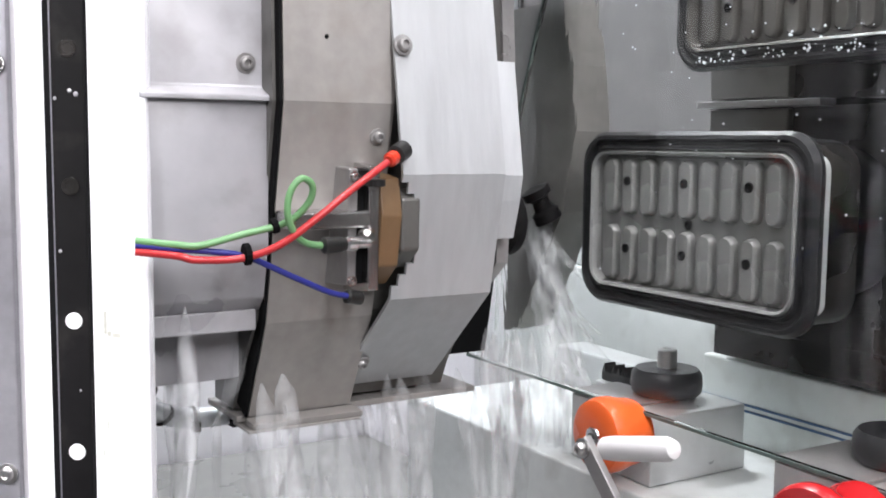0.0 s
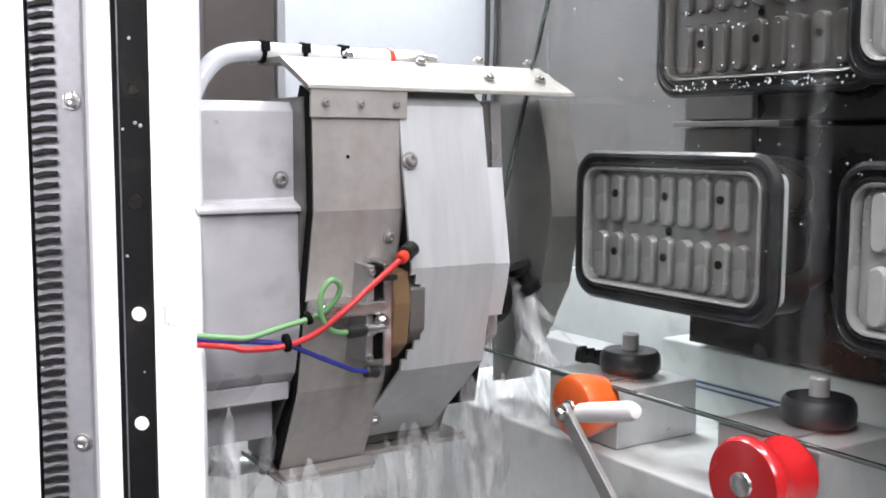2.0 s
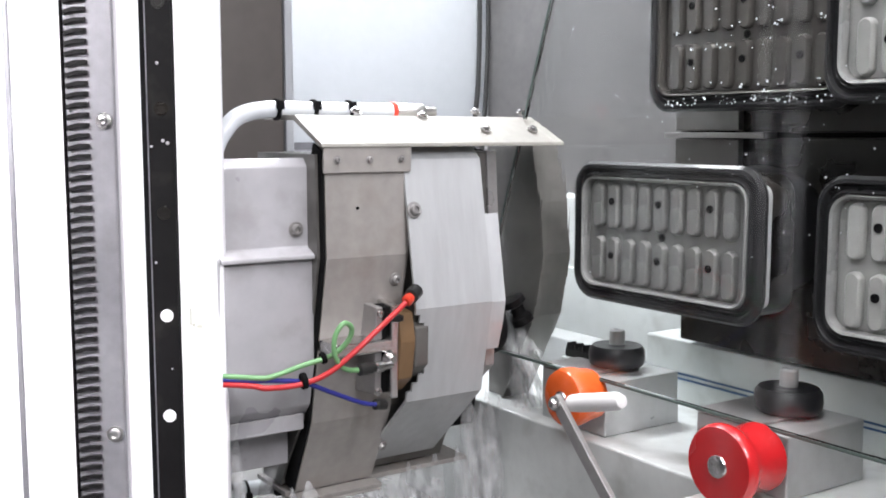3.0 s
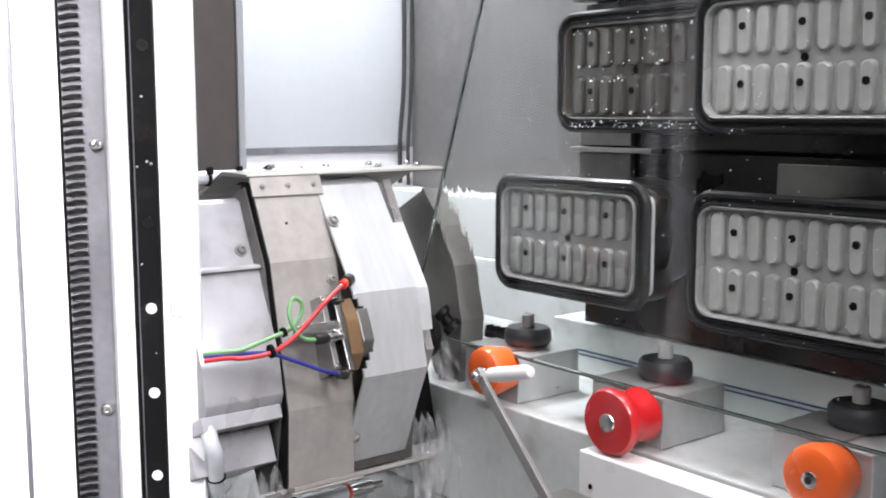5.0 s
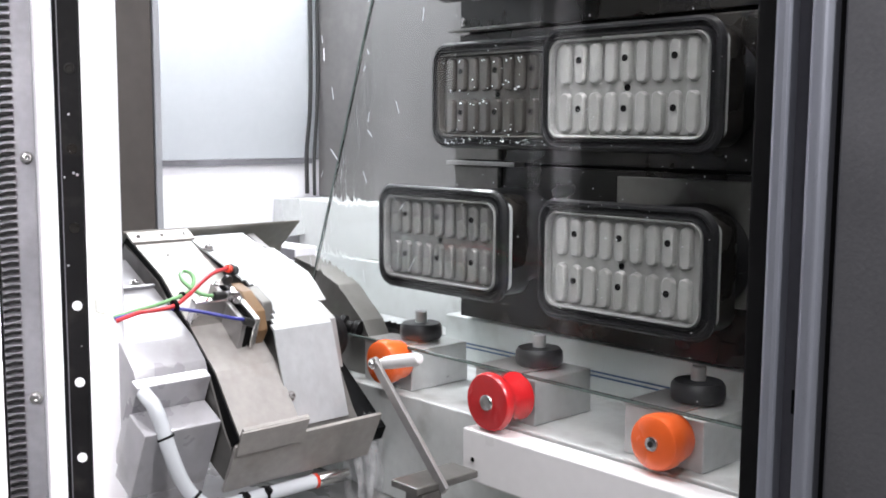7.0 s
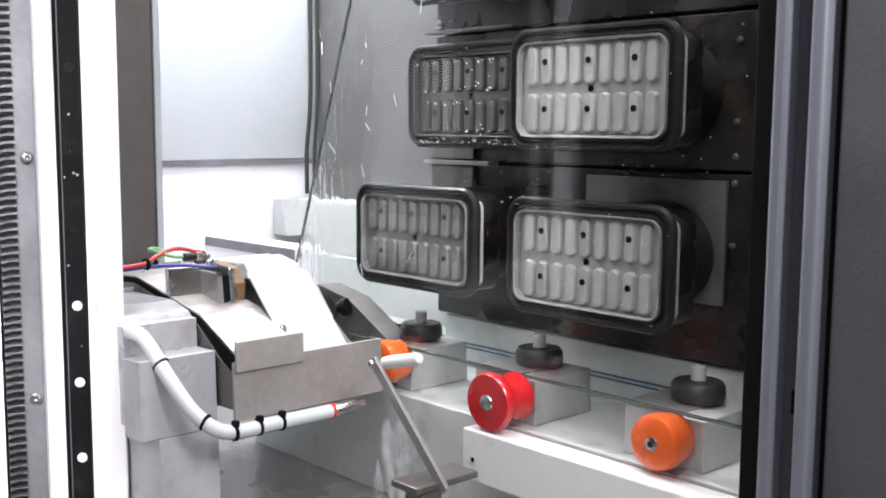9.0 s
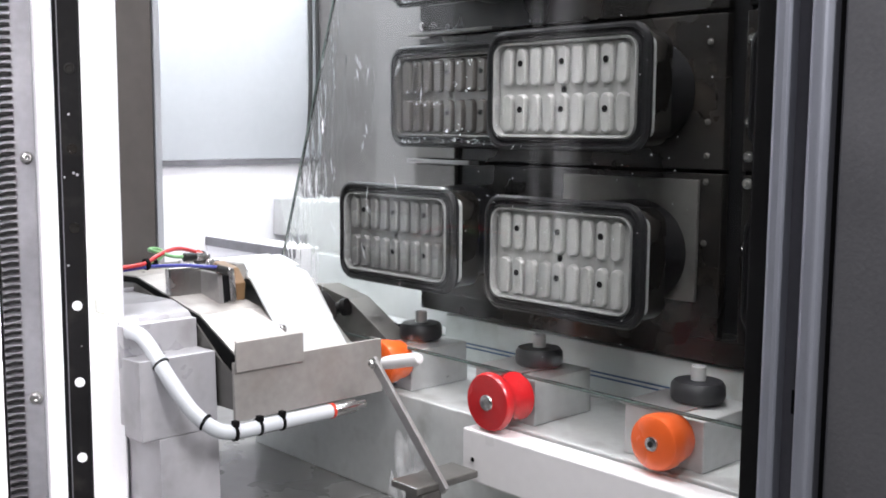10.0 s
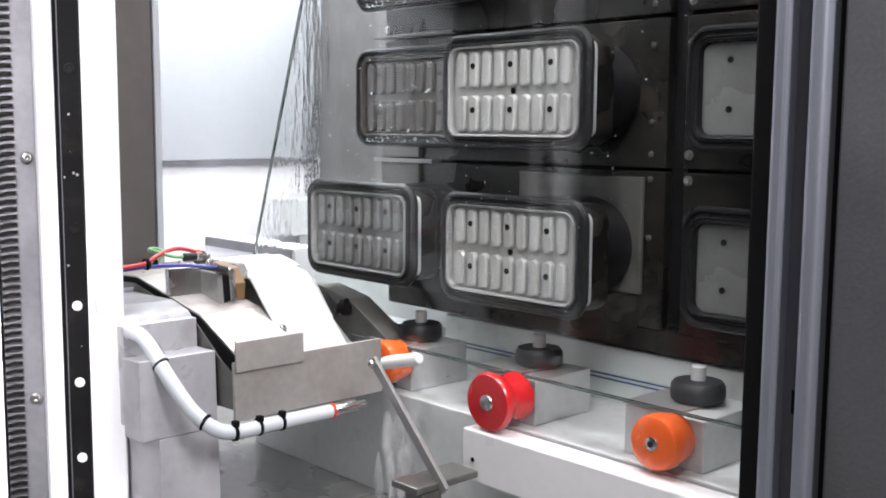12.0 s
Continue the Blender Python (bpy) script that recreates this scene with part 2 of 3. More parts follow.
def sheet(profile, y0, y1, thick, bm=None):
    """Bent sheet metal: an open (x, z) line given outside to inside, thickened towards -x."""
    inner = []
    pts = [Vector(p) for p in profile]
    for k, p in enumerate(pts):
        a = (pts[k] - pts[k - 1]).normalized() if k else (pts[1] - pts[0]).normalized()
        b = (pts[k + 1] - pts[k]).normalized() if k + 1 < len(pts) else a
        t = (a + b).normalized()
        nrm = Vector((t.y, -t.x))
        inner.append(p + nrm * thick / max(0.5, nrm.dot(Vector((a.y, -a.x)))))
    return prism([tuple(p) for p in pts] + [tuple(p) for p in reversed(inner)], y0, y1, bm)


def tube(points, r, seg=10, bm=None, steps=6):
    """A smooth hose through the points."""
    bm = bm or bmesh.new()
    p = [Vector(q) for q in points]
    line = []
    for k in range(len(p) - 1):
        a, b, c, d = p[max(k - 1, 0)], p[k], p[k + 1], p[min(k + 2, len(p) - 1)]
        for s in range(steps):
            t = s / steps
            line.append(0.5 * (2 * b + (c - a) * t + (2 * a - 5 * b + 4 * c - d) * t * t + (3 * b - a - 3 * c + d) * t**3))
    line.append(p[-1])
    up = Vector((0.13, 0.31, 0.94))
    rings = []
    for k, q in enumerate(line):
        d = (line[min(k + 1, len(line) - 1)] - line[max(k - 1, 0)]).normalized()
        u = d.cross(up).normalized()
        up = u.cross(d)
        rings.append([bm.verts.new(q + r * (math.cos(2 * math.pi * i / seg) * u + math.sin(2 * math.pi * i / seg) * up)) for i in range(seg)])
    for a, b in zip(rings, rings[1:]):
        for i in range(seg):
            bm.faces.new((a[i], a[(i + 1) % seg], b[(i + 1) % seg], b[i]))
    bm.faces.new(rings[0][::-1])
    bm.faces.new(rings[-1])
    return bm


def rounded(w, h, r, seg=6):
    """Outline of a rounded rectangle round the origin, (x, z)."""
    out = []
    for cx, cz, a0 in ((w / 2 - r, h / 2 - r, 0), (-w / 2 + r, h / 2 - r, 90), (-w / 2 + r, -h / 2 + r, 180), (w / 2 - r, -h / 2 + r, 270)):
        for k in range(seg + 1):
            a = radians(a0 + 90 * k / seg)
            out.append((cx + r * math.cos(a), cz + r * math.sin(a)))
    return out


def loft(rings, bm=None, closed_ends=True):
    """Skin over rings of equal count, each a list of (x, y, z)."""
    bm = bm or bmesh.new()
    vs = [[bm.verts.new(p) for p in ring] for ring in rings]
    n = len(vs[0])
    for a, b in zip(vs, vs[1:]):
        for k in range(n):
            bm.faces.new((a[k], a[(k + 1) % n], b[(k + 1) % n], b[k]))
    if closed_ends:
        bm.faces.new(vs[0][::-1])
        bm.faces.new(vs[-1])
    return bm


def hex_bolt(name, c, axis, r, parent, mat=None):
    """A button-head bolt with a socket and washer."""
    bm = cyl(c, axis, r * 1.45, r * 0.35, 20)
    a = Vector(axis).normalized()
    lathe([(r, 0), (r, r * 0.55), (r * 0.8, r * 0.85), (r * 0.5, r * 0.9), (r * 0.46, r * 0.45), (r * 0.1, r * 0.42)], Vector(c) + a * r * 0.3, axis, 18, bm)
    return part(name, bm, mat or CHROME, parent, smooth=True)


# ---- structure ----
def structure(name, bm, mat, label, smooth=False):
    return tagged(part(name, bm, mat, None, "", smooth), label, name.split("_")[0], kind="structure")


# unseen hall shell, its colour kept dark to weaken reflections in the glass
HALL = material("hall_shell_kept_dark", (0.13, 0.13, 0.137), 0.7, 0, 0.05, 10, 0.0)
structure("floor", box(-4, 4, -3, 4, -1.0, -0.9), FLOOR_MAT, "plain grey concrete hall floor")
structure("wall_south", box(-4, 4, -3.1, -3, -0.9, 3), HALL, "dim grey hall wall far behind the machine door")
structure("wall_east", box(4, 4.1, -3, 4, -0.9, 3), HALL, "dim grey hall wall beside the machine")
structure("wall_west", box(-4.1, -4, -3, 4, -0.9, 3), HALL, "dim grey hall wall at the machine end")
structure("wall_hall_north", box(-4, 4, 4, 4.1, -0.9, 3), HALL, "dim grey hall wall behind the machine")
structure("ceiling", box(-4, 4, -3, 4, 3, 3.1), HALL, "dim grey hall ceiling")
structure("wall_north", box(-2.24, 2.0, 1.9, 1.93, 0.09, 1.6), WALL_GREY, "grey wet stainless back wall of the machine cabin")
structure("wall_machine_end", box(-2.30, -2.25, 0.9, 2.0, 0.20, 1.6), WALL_PALE, "pale grey matt end panel of the machine cabin")
structure("ceiling_machine", box(-2.3, 2.0, 0.86, 1.93, 1.6, 1.64), WALL_PALE, "pale roof panel of the machine cabin")
structure("wall_machine_east", box(2.0, 2.04, 0.86, 1.93, -0.9, 1.6), WALL_GREY, "grey end wall of the machine cabin")
# left door post: white panel with a black guide rail and a rack; its face runs along the post's own x
door = thing("door_post", "white powder-coated door post with black guide rail", "door post", kind="structure", at=pose(-1.4200, 0.8165, 0, 0, 0, 58.0))
part("panel", box(-0.75, 0.0701, 0.0, 0.008, -0.9, 1.6, 0.002), WHITE, door)
# unseen sheet, added so the white back doesn't mirror in the glass
part("inner_lining", box(-0.75, 0.066, 0.0084, 0.0097, -0.9, 1.6), JAMB_DARK, door, "added dark sheet that keeps the post's back out of the glass reflection")
part("rail_bed", box(-0.0258, -0.0190, -0.007, -0.0004, -0.9, 1.6, 0.001), BLACK, door)
part("rail_groove", box(-0.0188, -0.0172, -0.0095, -0.0004, -0.9, 1.6), RACK_GREY, door, "dull grey machined edge of the rail")
rail = part("guide_rail", box(-0.0170, 0.0142, -0.012, -0.0004, -0.9, 1.6, 0.0015), RAIL_BLACK, door, "black oily linear guide rail")
for k in range(-5, 12):
    zc = -0.003 + 0.1268 * k
    if k <= 0:
        part("hole_plug", cyl((-0.0005, -0.0122, zc), (0, -1, 0), 0.0080, 0.0016, 28, bevel=0.0006), WHITE, rail, "bright white rail hole plug")
    else:
        part("rail_screw", lathe([(0.0084, 0), (0.0084, 0.0012), (0.0052, 0.0012), (0.0046, 0.0003)], (-0.0005, -0.0122, zc), (0, -1, 0), 24), PLATE_DARK, rail, "oily grey screw in the rail")
for uc, zc, rr in ((0.0062, 0.209, 0.0024), (0.0005, 0.212, 0.0022), (-0.0135, 0.205, 0.0018), (-0.012, 0.063, 0.0018), (-0.004, 0.305, 0.002), (0.004, -0.07, 0.0012)):
    part("grease_fleck", lathe([(rr, 0), (rr * 0.8, rr * 0.4), (rr * 0.2, rr * 0.6)], (uc, -0.0122, zc), (0, -1, 0), 9), CAST, rail, "pale fleck of dried grease", True)
part("edge_profile", box(0.0150, 0.0699, -0.009, -0.0004, -0.9, 1.6, 0.003), WHITE, door, "white powder-coated edge profile")
part("rack_plate", box(-0.116, -0.0574, -0.010, -0.0004, -0.9, 1.6, 0.0015), RACK_GREY, door, "grey steel rack plate")
tooth = part("rack_tooth", prism([(-0.1131, 0), (-0.100, 0.0035), (-0.0875, 0.0035), (-0.0875, 0.0085), (-0.100, 0.0085), (-0.1131, 0.0050)], -0.0165, -0.0104), RAIL_BLACK, door, "dark oily gear rack tooth")
tooth.location.z = -0.5
for k in range(1, 110):
    o = new("rack_tooth", tooth.data)
    o.parent = door
    o.location.z = -0.5 + 0.0125 * k
part("rack_side", box(-0.1175, -0.1165, -0.016, -0.0004, -0.9, 1.6), RAIL_BLACK, door)
for zc in (-0.548, -0.153, 0.236, 0.628):
    hex_bolt("rack_bolt", (-0.0695, -0.0102, zc), (0, -1, 0), 0.0070, door)
part("seam_strip", box(-0.190, -0.1835, -0.003, -0.0004, -0.9, 1.6, 0.001), RACK_GREY, door, "grey seam strip on the white panel")
for u0, u1, z0, z1 in ((0.0265, 0.0295, -0.016, 0.006), (0.0300, 0.0335, -0.018, -0.013), (0.0345, 0.0425, -0.0195, -0.015), (0.028, 0.0292, -0.108, -0.100), (0.024, 0.0252, -0.135, -0.128)):
    part("scuff", box(u0, u1, -0.0096, -0.0092, z0, z1), SCUFF, door, "worn grey scuff in the white paint")

# front wall above, beyond the opening, and the dark right-hand door
jamb = thing("door_jamb", "blue-grey aluminium door profile with dark panel", "door jamb", kind="structure")
part("seal", box(-0.476, -0.4470, 1.272, 1.33, -0.9, 1.6, 0.004), BLACK, jamb, "black rubber door seal")
part("profile", box(-0.4465, -0.4260, 1.262, 1.33, -0.9, 1.6, 0.006), JAMB_BLUE, jamb)
# groove takes the profile colour with shade painted in
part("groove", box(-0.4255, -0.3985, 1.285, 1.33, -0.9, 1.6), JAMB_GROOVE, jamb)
part("profile_lip", box(-0.3980, -0.3770, 1.258, 1.33, -0.9, 1.6, 0.006, 3), JAMB_BLUE, jamb)
part("gap_seal", box(-0.3765, -0.3625, 1.29, 1.33, -0.9, 1.6), BLACK, jamb)
part("door_panel", box(-0.3620, 0.9, 1.27, 1.33, -0.9, 1.6, 0.004), JAMB_DARK, jamb, "dark grey textured door panel")
part("slot", box(-0.4135, -0.4065, 1.2835, 1.2848, -0.062, -0.032, 0.0), BLACK, jamb)
structure("wall_front_left", box(-2.30, -1.66, 0.86, 0.88, -0.9, 1.6), WHITE, "white front panel of the machine cabin beside the post")
structure("wall_front_top", box(-1.36, 0.9, 0.840, 0.860, 1.25, 1.6), WHITE, "white panel over the machine door opening")

# hanging dark post behind the working head
post = thing("column", "brown-grey steel column hanging behind the working head", "column", kind="structure")
part("post", box(-1.83, -1.76, 1.02, 1.135, -0.003, 1.6, 0.003), DARK_POST, post)
part("edge_strip", box(-1.83, -1.755, 1.136, 1.15, -0.003, 1.6, 0.002), WALL_PALE, post)

# bright sill under the end panel, trough along the back
structure("wall_end_sill", box(-2.36, -2.252, 0.9, 2.0, -0.9, 0.196), WHITE, "bright white wet lower end panel")
structure("trim_end", box(-2.25, -2.244, 1.3, 1.88, 0.184, 0.199), RACK_GREY, "grey trim strip along the end panel")
structure("trough_back", box(-2.2, 2.0, 1.80, 1.90, -0.052, 0.088, 0.003), TROUGH, "pale green-grey wet trough wall")
structure("trough_lower", box(-2.2, 2.0, 1.79, 1.90, -0.42, -0.054, 0.003), ALU_PALE, "grey lower trough wall")
structure("trim_trough_end", prism([(-2.235, 0.088), (-2.20, 0.088), (-2.17, -0.01), (-2.235, -0.01)], 1.74, 1.899), ALU, "slanted end plate of the trough")
structure("ledge_end", box(-2.25, -1.84, 1.535, 1.60, -0.42, 0.0, 0.003), WHITE, "white ledge behind the working head")
structure("trim_ledge", box(-2.25, -1.838, 1.531, 1.5345, -0.028, -0.004, 0.001), RACK_GREY, "grey trim strip along the white ledge")
structure("machine_base", box(-2.24, 2.0, 1.0, 1.9, -0.9, -0.42), BASE_GREY, "grey wet machine base under the conveyor")

# conveyor bed
bed = thing("conveyor_bed", "pale aluminium conveyor bed with blue pinstripes", "conveyor", kind="structure")
part("base_profile", box(-1.75, 0.9, 1.36, 1.62, -0.42, -0.212, 0.003), ALU_PALE, bed)
part("back_rail", box(-1.40, 0.9, 1.62, 1.74, -0.42, -0.109, 0.003), ALU_PALE, bed)
part("rail_end", box(-1.75, -1.402, 1.64, 1.70, -0.42, -0.16, 0.003), ALU, bed)
for zc in (-0.163, -0.171):
    part("stripe", box(-1.398, 0.9, 1.6185, 1.6197, zc - 0.0015, zc + 0.0015), BLUE_STRIPE, bed)
part("white_guide", box(-1.01, 0.9, 1.295, 1.345, -0.30, -0.212, 0.003), NYLON, bed, "white plastic guide bar")


part("hole", cyl((-0.985, 1.2945, -0.262), (0, -1, 0), 0.004, 0.001, 12), BLACK, bed)


def roller_unit(x, red, wx, wy, wz):
    u = thing("support_block", "milled aluminium block carrying a glass support roller", "support block", "glass supports")
    part("block", box(x - 0.075, x + 0.067, 1.385, 1.533, -0.211, -0.133, 0.002), ALU, u)
    part("cap_plate", box(x - 0.078, x + 0.02, 1.384, 1.50, -0.1325, -0.1285, 0.001), STEEL, u)
    r = thing("support_roller", "dark grey rubber-tyred roller with steel pin", "roller", "support rollers")
    part("tyre", lathe([(0.020, 0), (0.037, 0.0), (0.0410, 0.004), (0.0425, 0.012), (0.0415, 0.025), (0.037, 0.031), (0.020, 0.031)], (x, 1.471, -0.128), (0, 0, 1), 40), ROLLER, r, smooth=True)
    part("disc", lathe([(0.0195, 0.0), (0.0195, 0.0305), (0.014, 0.032)], (x, 1.471, -0.1278), (0, 0, 1), 30), ROLLER, r, smooth=True)
    part("pin", lathe([(0.0115, 0.0), (0.0115, 0.052), (0.0098, 0.054), (0.006, 0.0545), (0.005, 0.050)], (x, 1.471, -0.1275), (0, 0, 1), 24), ALU, r, smooth=True)
    mat = RED if red else ORANGE
    w = thing("guide_wheel", ("red" if red else "orange") + " grooved plastic wheel carrying the glass edge", "wheel", "guide wheels")
    R = 0.049 if red else 0.042
    line = [(R * 0.5, 0), (R * 0.93, 0.001), (R, 0.006), (R, 0.014), (R * 0.86, 0.024), (R * 0.80, 0.034), (R * 0.80, 0.056), (R * 0.84, 0.062), (R * 0.84, 0.072), (R * 0.5, 0.073)]
    if not red:
        line = [(R * 0.3, 0), (R * 0.80, 0.0), (R * 0.93, 0.003), (R, 0.011), (R, 0.024), (R * 0.94, 0.034), (R * 0.90, 0.046), (R * 0.86, 0.056), (R * 0.5, 0.057)]
    part("wheel_body", lathe(line, (wx, wy, wz), (0, 1, 0), 48), mat, w, smooth=True)
    k = 1.0 if red else 0.8
    part("hub", lathe([(0.002 * k, -0.0030), (0.009 * k, -0.0030), (0.013 * k, -0.0022), (0.014 * k, 0.0)], (wx, wy, wz), (0, 1, 0), 24), CHROME, w, smooth=True)
    if not red:
        part("hub_bore", cyl((wx, wy - 0.0040, wz), (0, 1, 0), 0.0045, 0.0008, 16), PLUG, w)


for x, red, wx, wy, wz in ((-1.310, False, -1.266, 1.322, -0.150), (-0.996, True, -0.960, 1.300, -0.161), (-0.668, False, -0.647, 1.322, -0.163), (-0.34, True, -0.304, 1.300, -0.161)):
    roller_unit(x, red, wx, wy, wz)


strip = thing("rubber_strip", "black toothed rubber strip beside the first roller", "rubber strip")
part("strip_base", box(-1.420, -1.356, 1.462, 1.482, -0.1325, -0.120, 0.002), RUBBER, strip)
for k in range(7):
    part("tooth", prism([(-1.4195 + 0.009 * k, -0.1205), (-1.4125 + 0.009 * k, -0.1205), (-1.4150 + 0.009 * k, -0.110 - 0.002 * (k % 2))], 1.463, 1.481), RUBBER, strip)
part("strip_foot", box(-1.424, -1.352, 1.455, 1.489, -0.211, -0.133, 0.002), ALU, strip, "milled aluminium foot")


# ---- the glass and its vacuum carriage ----
GLASS_Y = 1.370
glass = thing("glass_panel", "large clear wet glass panel standing on edge", "glass panel")
out = [(-1.575, -0.122), (0.95, -0.122), (0.95, 1.10), (-1.140, 1.10)]
pane = part("pane", prism(out, GLASS_Y, GLASS_Y + 0.008), PANE, glass)
pane.visible_shadow = False
part("ground_edge", prism([(-1.579, -0.1215), (-1.576, -0.1215), (-1.141, 1.10), (-1.144, 1.10)], GLASS_Y - 0.0005, GLASS_Y + 0.0085), PANE_EDGE, glass, "dark ground glass edge")
part("ground_edge", box(-1.575, 0.95, GLASS_Y - 0.0005, GLASS_Y + 0.0085, -0.126, -0.1225), PANE_EDGE, glass, "dark ground glass edge")

rng = random.Random(11)
drops = bmesh.new()
for _ in range(150):
    cx, cz = rng.choice(((-0.84, 0.22), (-1.15, 0.27), (-1.05, 0.29), (-0.80, 0.25), (-0.60, 0.15), (-0.55, 0.35), (-1.0, 0.2), (-0.70, 0.0)))
    x, z, r = rng.gauss(cx, 0.07), max(-0.1, rng.gauss(cz, 0.10)), rng.uniform(0.0005, 0.0014)
    lathe([(r * 0.5, 0), (r, r * 0.25), (r * 0.7, r * 0.8), (r * 0.1, r)], (x, GLASS_Y - 0.0002, z), (0, -1, 0), 7, drops)
tagged(part("water_drops", drops, HOSE_CLEAR, glass, "small bright water drops", True), kind="stuff")

CUP_W, CUP_H = 0.338, 0.196
rib_mesh = {}


def ring_at(w, h, r, y):
    return [(x, y, z) for x, z in rounded(w, h, r)]


def suction_cup(x, y, z, back, dark=False, plain=False, wet=False):
    """Vacuum cup facing -y, its front rim at y, its stem reaching to back."""
    at = pose(x, y, z)
    # wet and plain pick the pad whose colour holds the dimmer light
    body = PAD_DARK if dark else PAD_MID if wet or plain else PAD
    cup = thing("suction_cup", ("smooth dark" if plain else "glossy dark ribbed" if dark else "wet grey ribbed") + " rubber suction cup with black rim", "suction cup", "suction cups of the carriage", at=at)
    w, h, r = CUP_W, CUP_H, 0.036
    rings = [ring_at(w - 0.050, h - 0.050, 0.020, 0.016), ring_at(w - 0.044, h - 0.044, 0.022, 0.004), ring_at(w - 0.036, h - 0.036, 0.025, 0.0), ring_at(w - 0.030, h - 0.030, 0.028, 0.006),
             ring_at(w - 0.022, h - 0.022, 0.030, 0.006), ring_at(w - 0.016, h - 0.016, 0.032, 0.001), ring_at(w - 0.008, h - 0.008, 0.034, 0.002), ring_at(w, h, r, 0.008), ring_at(w - 0.002, h - 0.002, r, 0.014),
             ring_at(w - 0.010, h - 0.010, 0.034, 0.020), ring_at(w - 0.06, h - 0.06, 0.02, 0.020)]
    part("rim", loft(rings), RUBBER, cup, "wet black rubber rim", True)
    lip = [ring_at(w - 0.054, h - 0.054, 0.019, 0.0155), ring_at(w - 0.050, h - 0.050, 0.020, 0.0005), ring_at(w - 0.044, h - 0.044, 0.023, -0.0012), ring_at(w - 0.041, h - 0.041, 0.024, 0.003)]
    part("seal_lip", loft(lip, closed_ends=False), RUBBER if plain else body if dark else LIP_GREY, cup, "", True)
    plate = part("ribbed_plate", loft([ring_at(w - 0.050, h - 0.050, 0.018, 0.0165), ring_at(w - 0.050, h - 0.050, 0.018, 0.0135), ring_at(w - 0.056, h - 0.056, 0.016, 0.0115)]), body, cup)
    key = body.name
    if key not in rib_mesh:
        rb = loft([[(px_, 0.0, pz) for px_, pz in rounded(0.0212, 0.063, 0.0100, 6)], [(px_, -0.007, pz) for px_, pz in rounded(0.0192, 0.061, 0.0092, 6)], [(px_, -0.009, pz) for px_, pz in rounded(0.0150, 0.057, 0.0072, 6)]])
        first = part("rib", rb, body, plate, "", True)
        rib_mesh[key] = first.data
        scene.collection.objects.unlink(first)
        bpy.data.objects.remove(first)
    if not plain:
        for col in range(9):
            for sz in (-1, 1):
                o = new("rib", rib_mesh[key])
                o.parent = plate
                o.location = (0.0295 * (col - 4), 0.0118, 0.0375 * sz)
    holes = [(c, s * 0.0375) for c in (-3, 0, 3) for s in (-1, 1)] + [(0, 0.0)]
    for c, hz in holes:
        depth = 0.0026 if hz else 0.0112
        part("screw_recess", lathe([(0.0052, 0), (0.0052, 0.0012), (0.0040, 0.0014), (0.0036, 0.0004)], (0.0295 * c, depth, hz + (0.006 if hz else 0)), (0, -1, 0), 16), BLACK, plate)
    part("backing_frame", loft([ring_at(w - 0.014, h - 0.044, 0.014, 0.0203), ring_at(w - 0.014, h - 0.044, 0.014, 0.029), ring_at(w - 0.02, h - 0.05, 0.012, 0.031)]), ALU, cup, "bare aluminium backing frame", True)
    part("housing", loft([ring_at(w - 0.02, h - 0.02, 0.03, 0.0313), ring_at(w - 0.02, h - 0.02, 0.03, 0.075), ring_at(w - 0.10, h - 0.03, 0.05, 0.082)]), PLATE_DARK, cup, "black housing", True)
    part("stem", lathe([(0.075, 0.078), (0.088, 0.082), (0.092, 0.10), (0.092, back - y - 0.03), (0.086, back - y - 0.028), (0.086, back - y - 0.002)], (0.02, 0, 0.0), (0, 1, 0), 40), RUBBER, cup, "wet black round stem", True)
    if dark:
        # pale beads: some water drops, some highlights of the wet rim and ribs
        beads, chance = bmesh.new(), random.Random(31)
        for _ in range(120):
            if chance.random() < 0.5:
                bx, by, bz = chance.uniform(-0.14, 0.14), 0.0008, -h / 2 + chance.uniform(0.008, 0.020)
            else:
                bx, by, bz = 0.0295 * (chance.randrange(9) - 4) + chance.gauss(0, 0.005), 0.003, 0.0375 * chance.choice((-1, 1)) + chance.choice((-0.026, 0.024)) + chance.gauss(0, 0.003)
            br = chance.uniform(0.0006, 0.0019)
            lathe([(br * 0.5, 0), (br, br * 0.25), (br * 0.7, br * 0.8), (br * 0.1, br)], (bx, by, bz), (0, -1, 0), 7, beads)
        tagged(part("water_beads", beads, HOSE_CLEAR, cup, "pale water beads that also stand for wet highlights", True), kind="stuff")
    for hx, hz in ((0.13, 0.0), (-0.13, 0.0)):
        hex_bolt("bolt", (hx, 0.0755, hz + 0.07), (0, -1, 0), 0.005, cup)
    return cup


CARRIAGE_Y = 1.60
cups = [
    suction_cup(-0.764, 1.381, 0.078, CARRIAGE_Y),
    suction_cup(-0.762, 1.381, 0.350, CARRIAGE_Y),
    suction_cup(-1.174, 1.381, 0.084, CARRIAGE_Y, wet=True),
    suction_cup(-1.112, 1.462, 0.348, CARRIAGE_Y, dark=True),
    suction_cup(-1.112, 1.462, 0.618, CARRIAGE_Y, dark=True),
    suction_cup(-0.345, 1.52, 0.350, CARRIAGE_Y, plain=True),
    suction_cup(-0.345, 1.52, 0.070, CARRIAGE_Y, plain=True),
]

carriage = thing("vacuum_carriage", "oily black steel carriage holding the suction cups", "carriage")
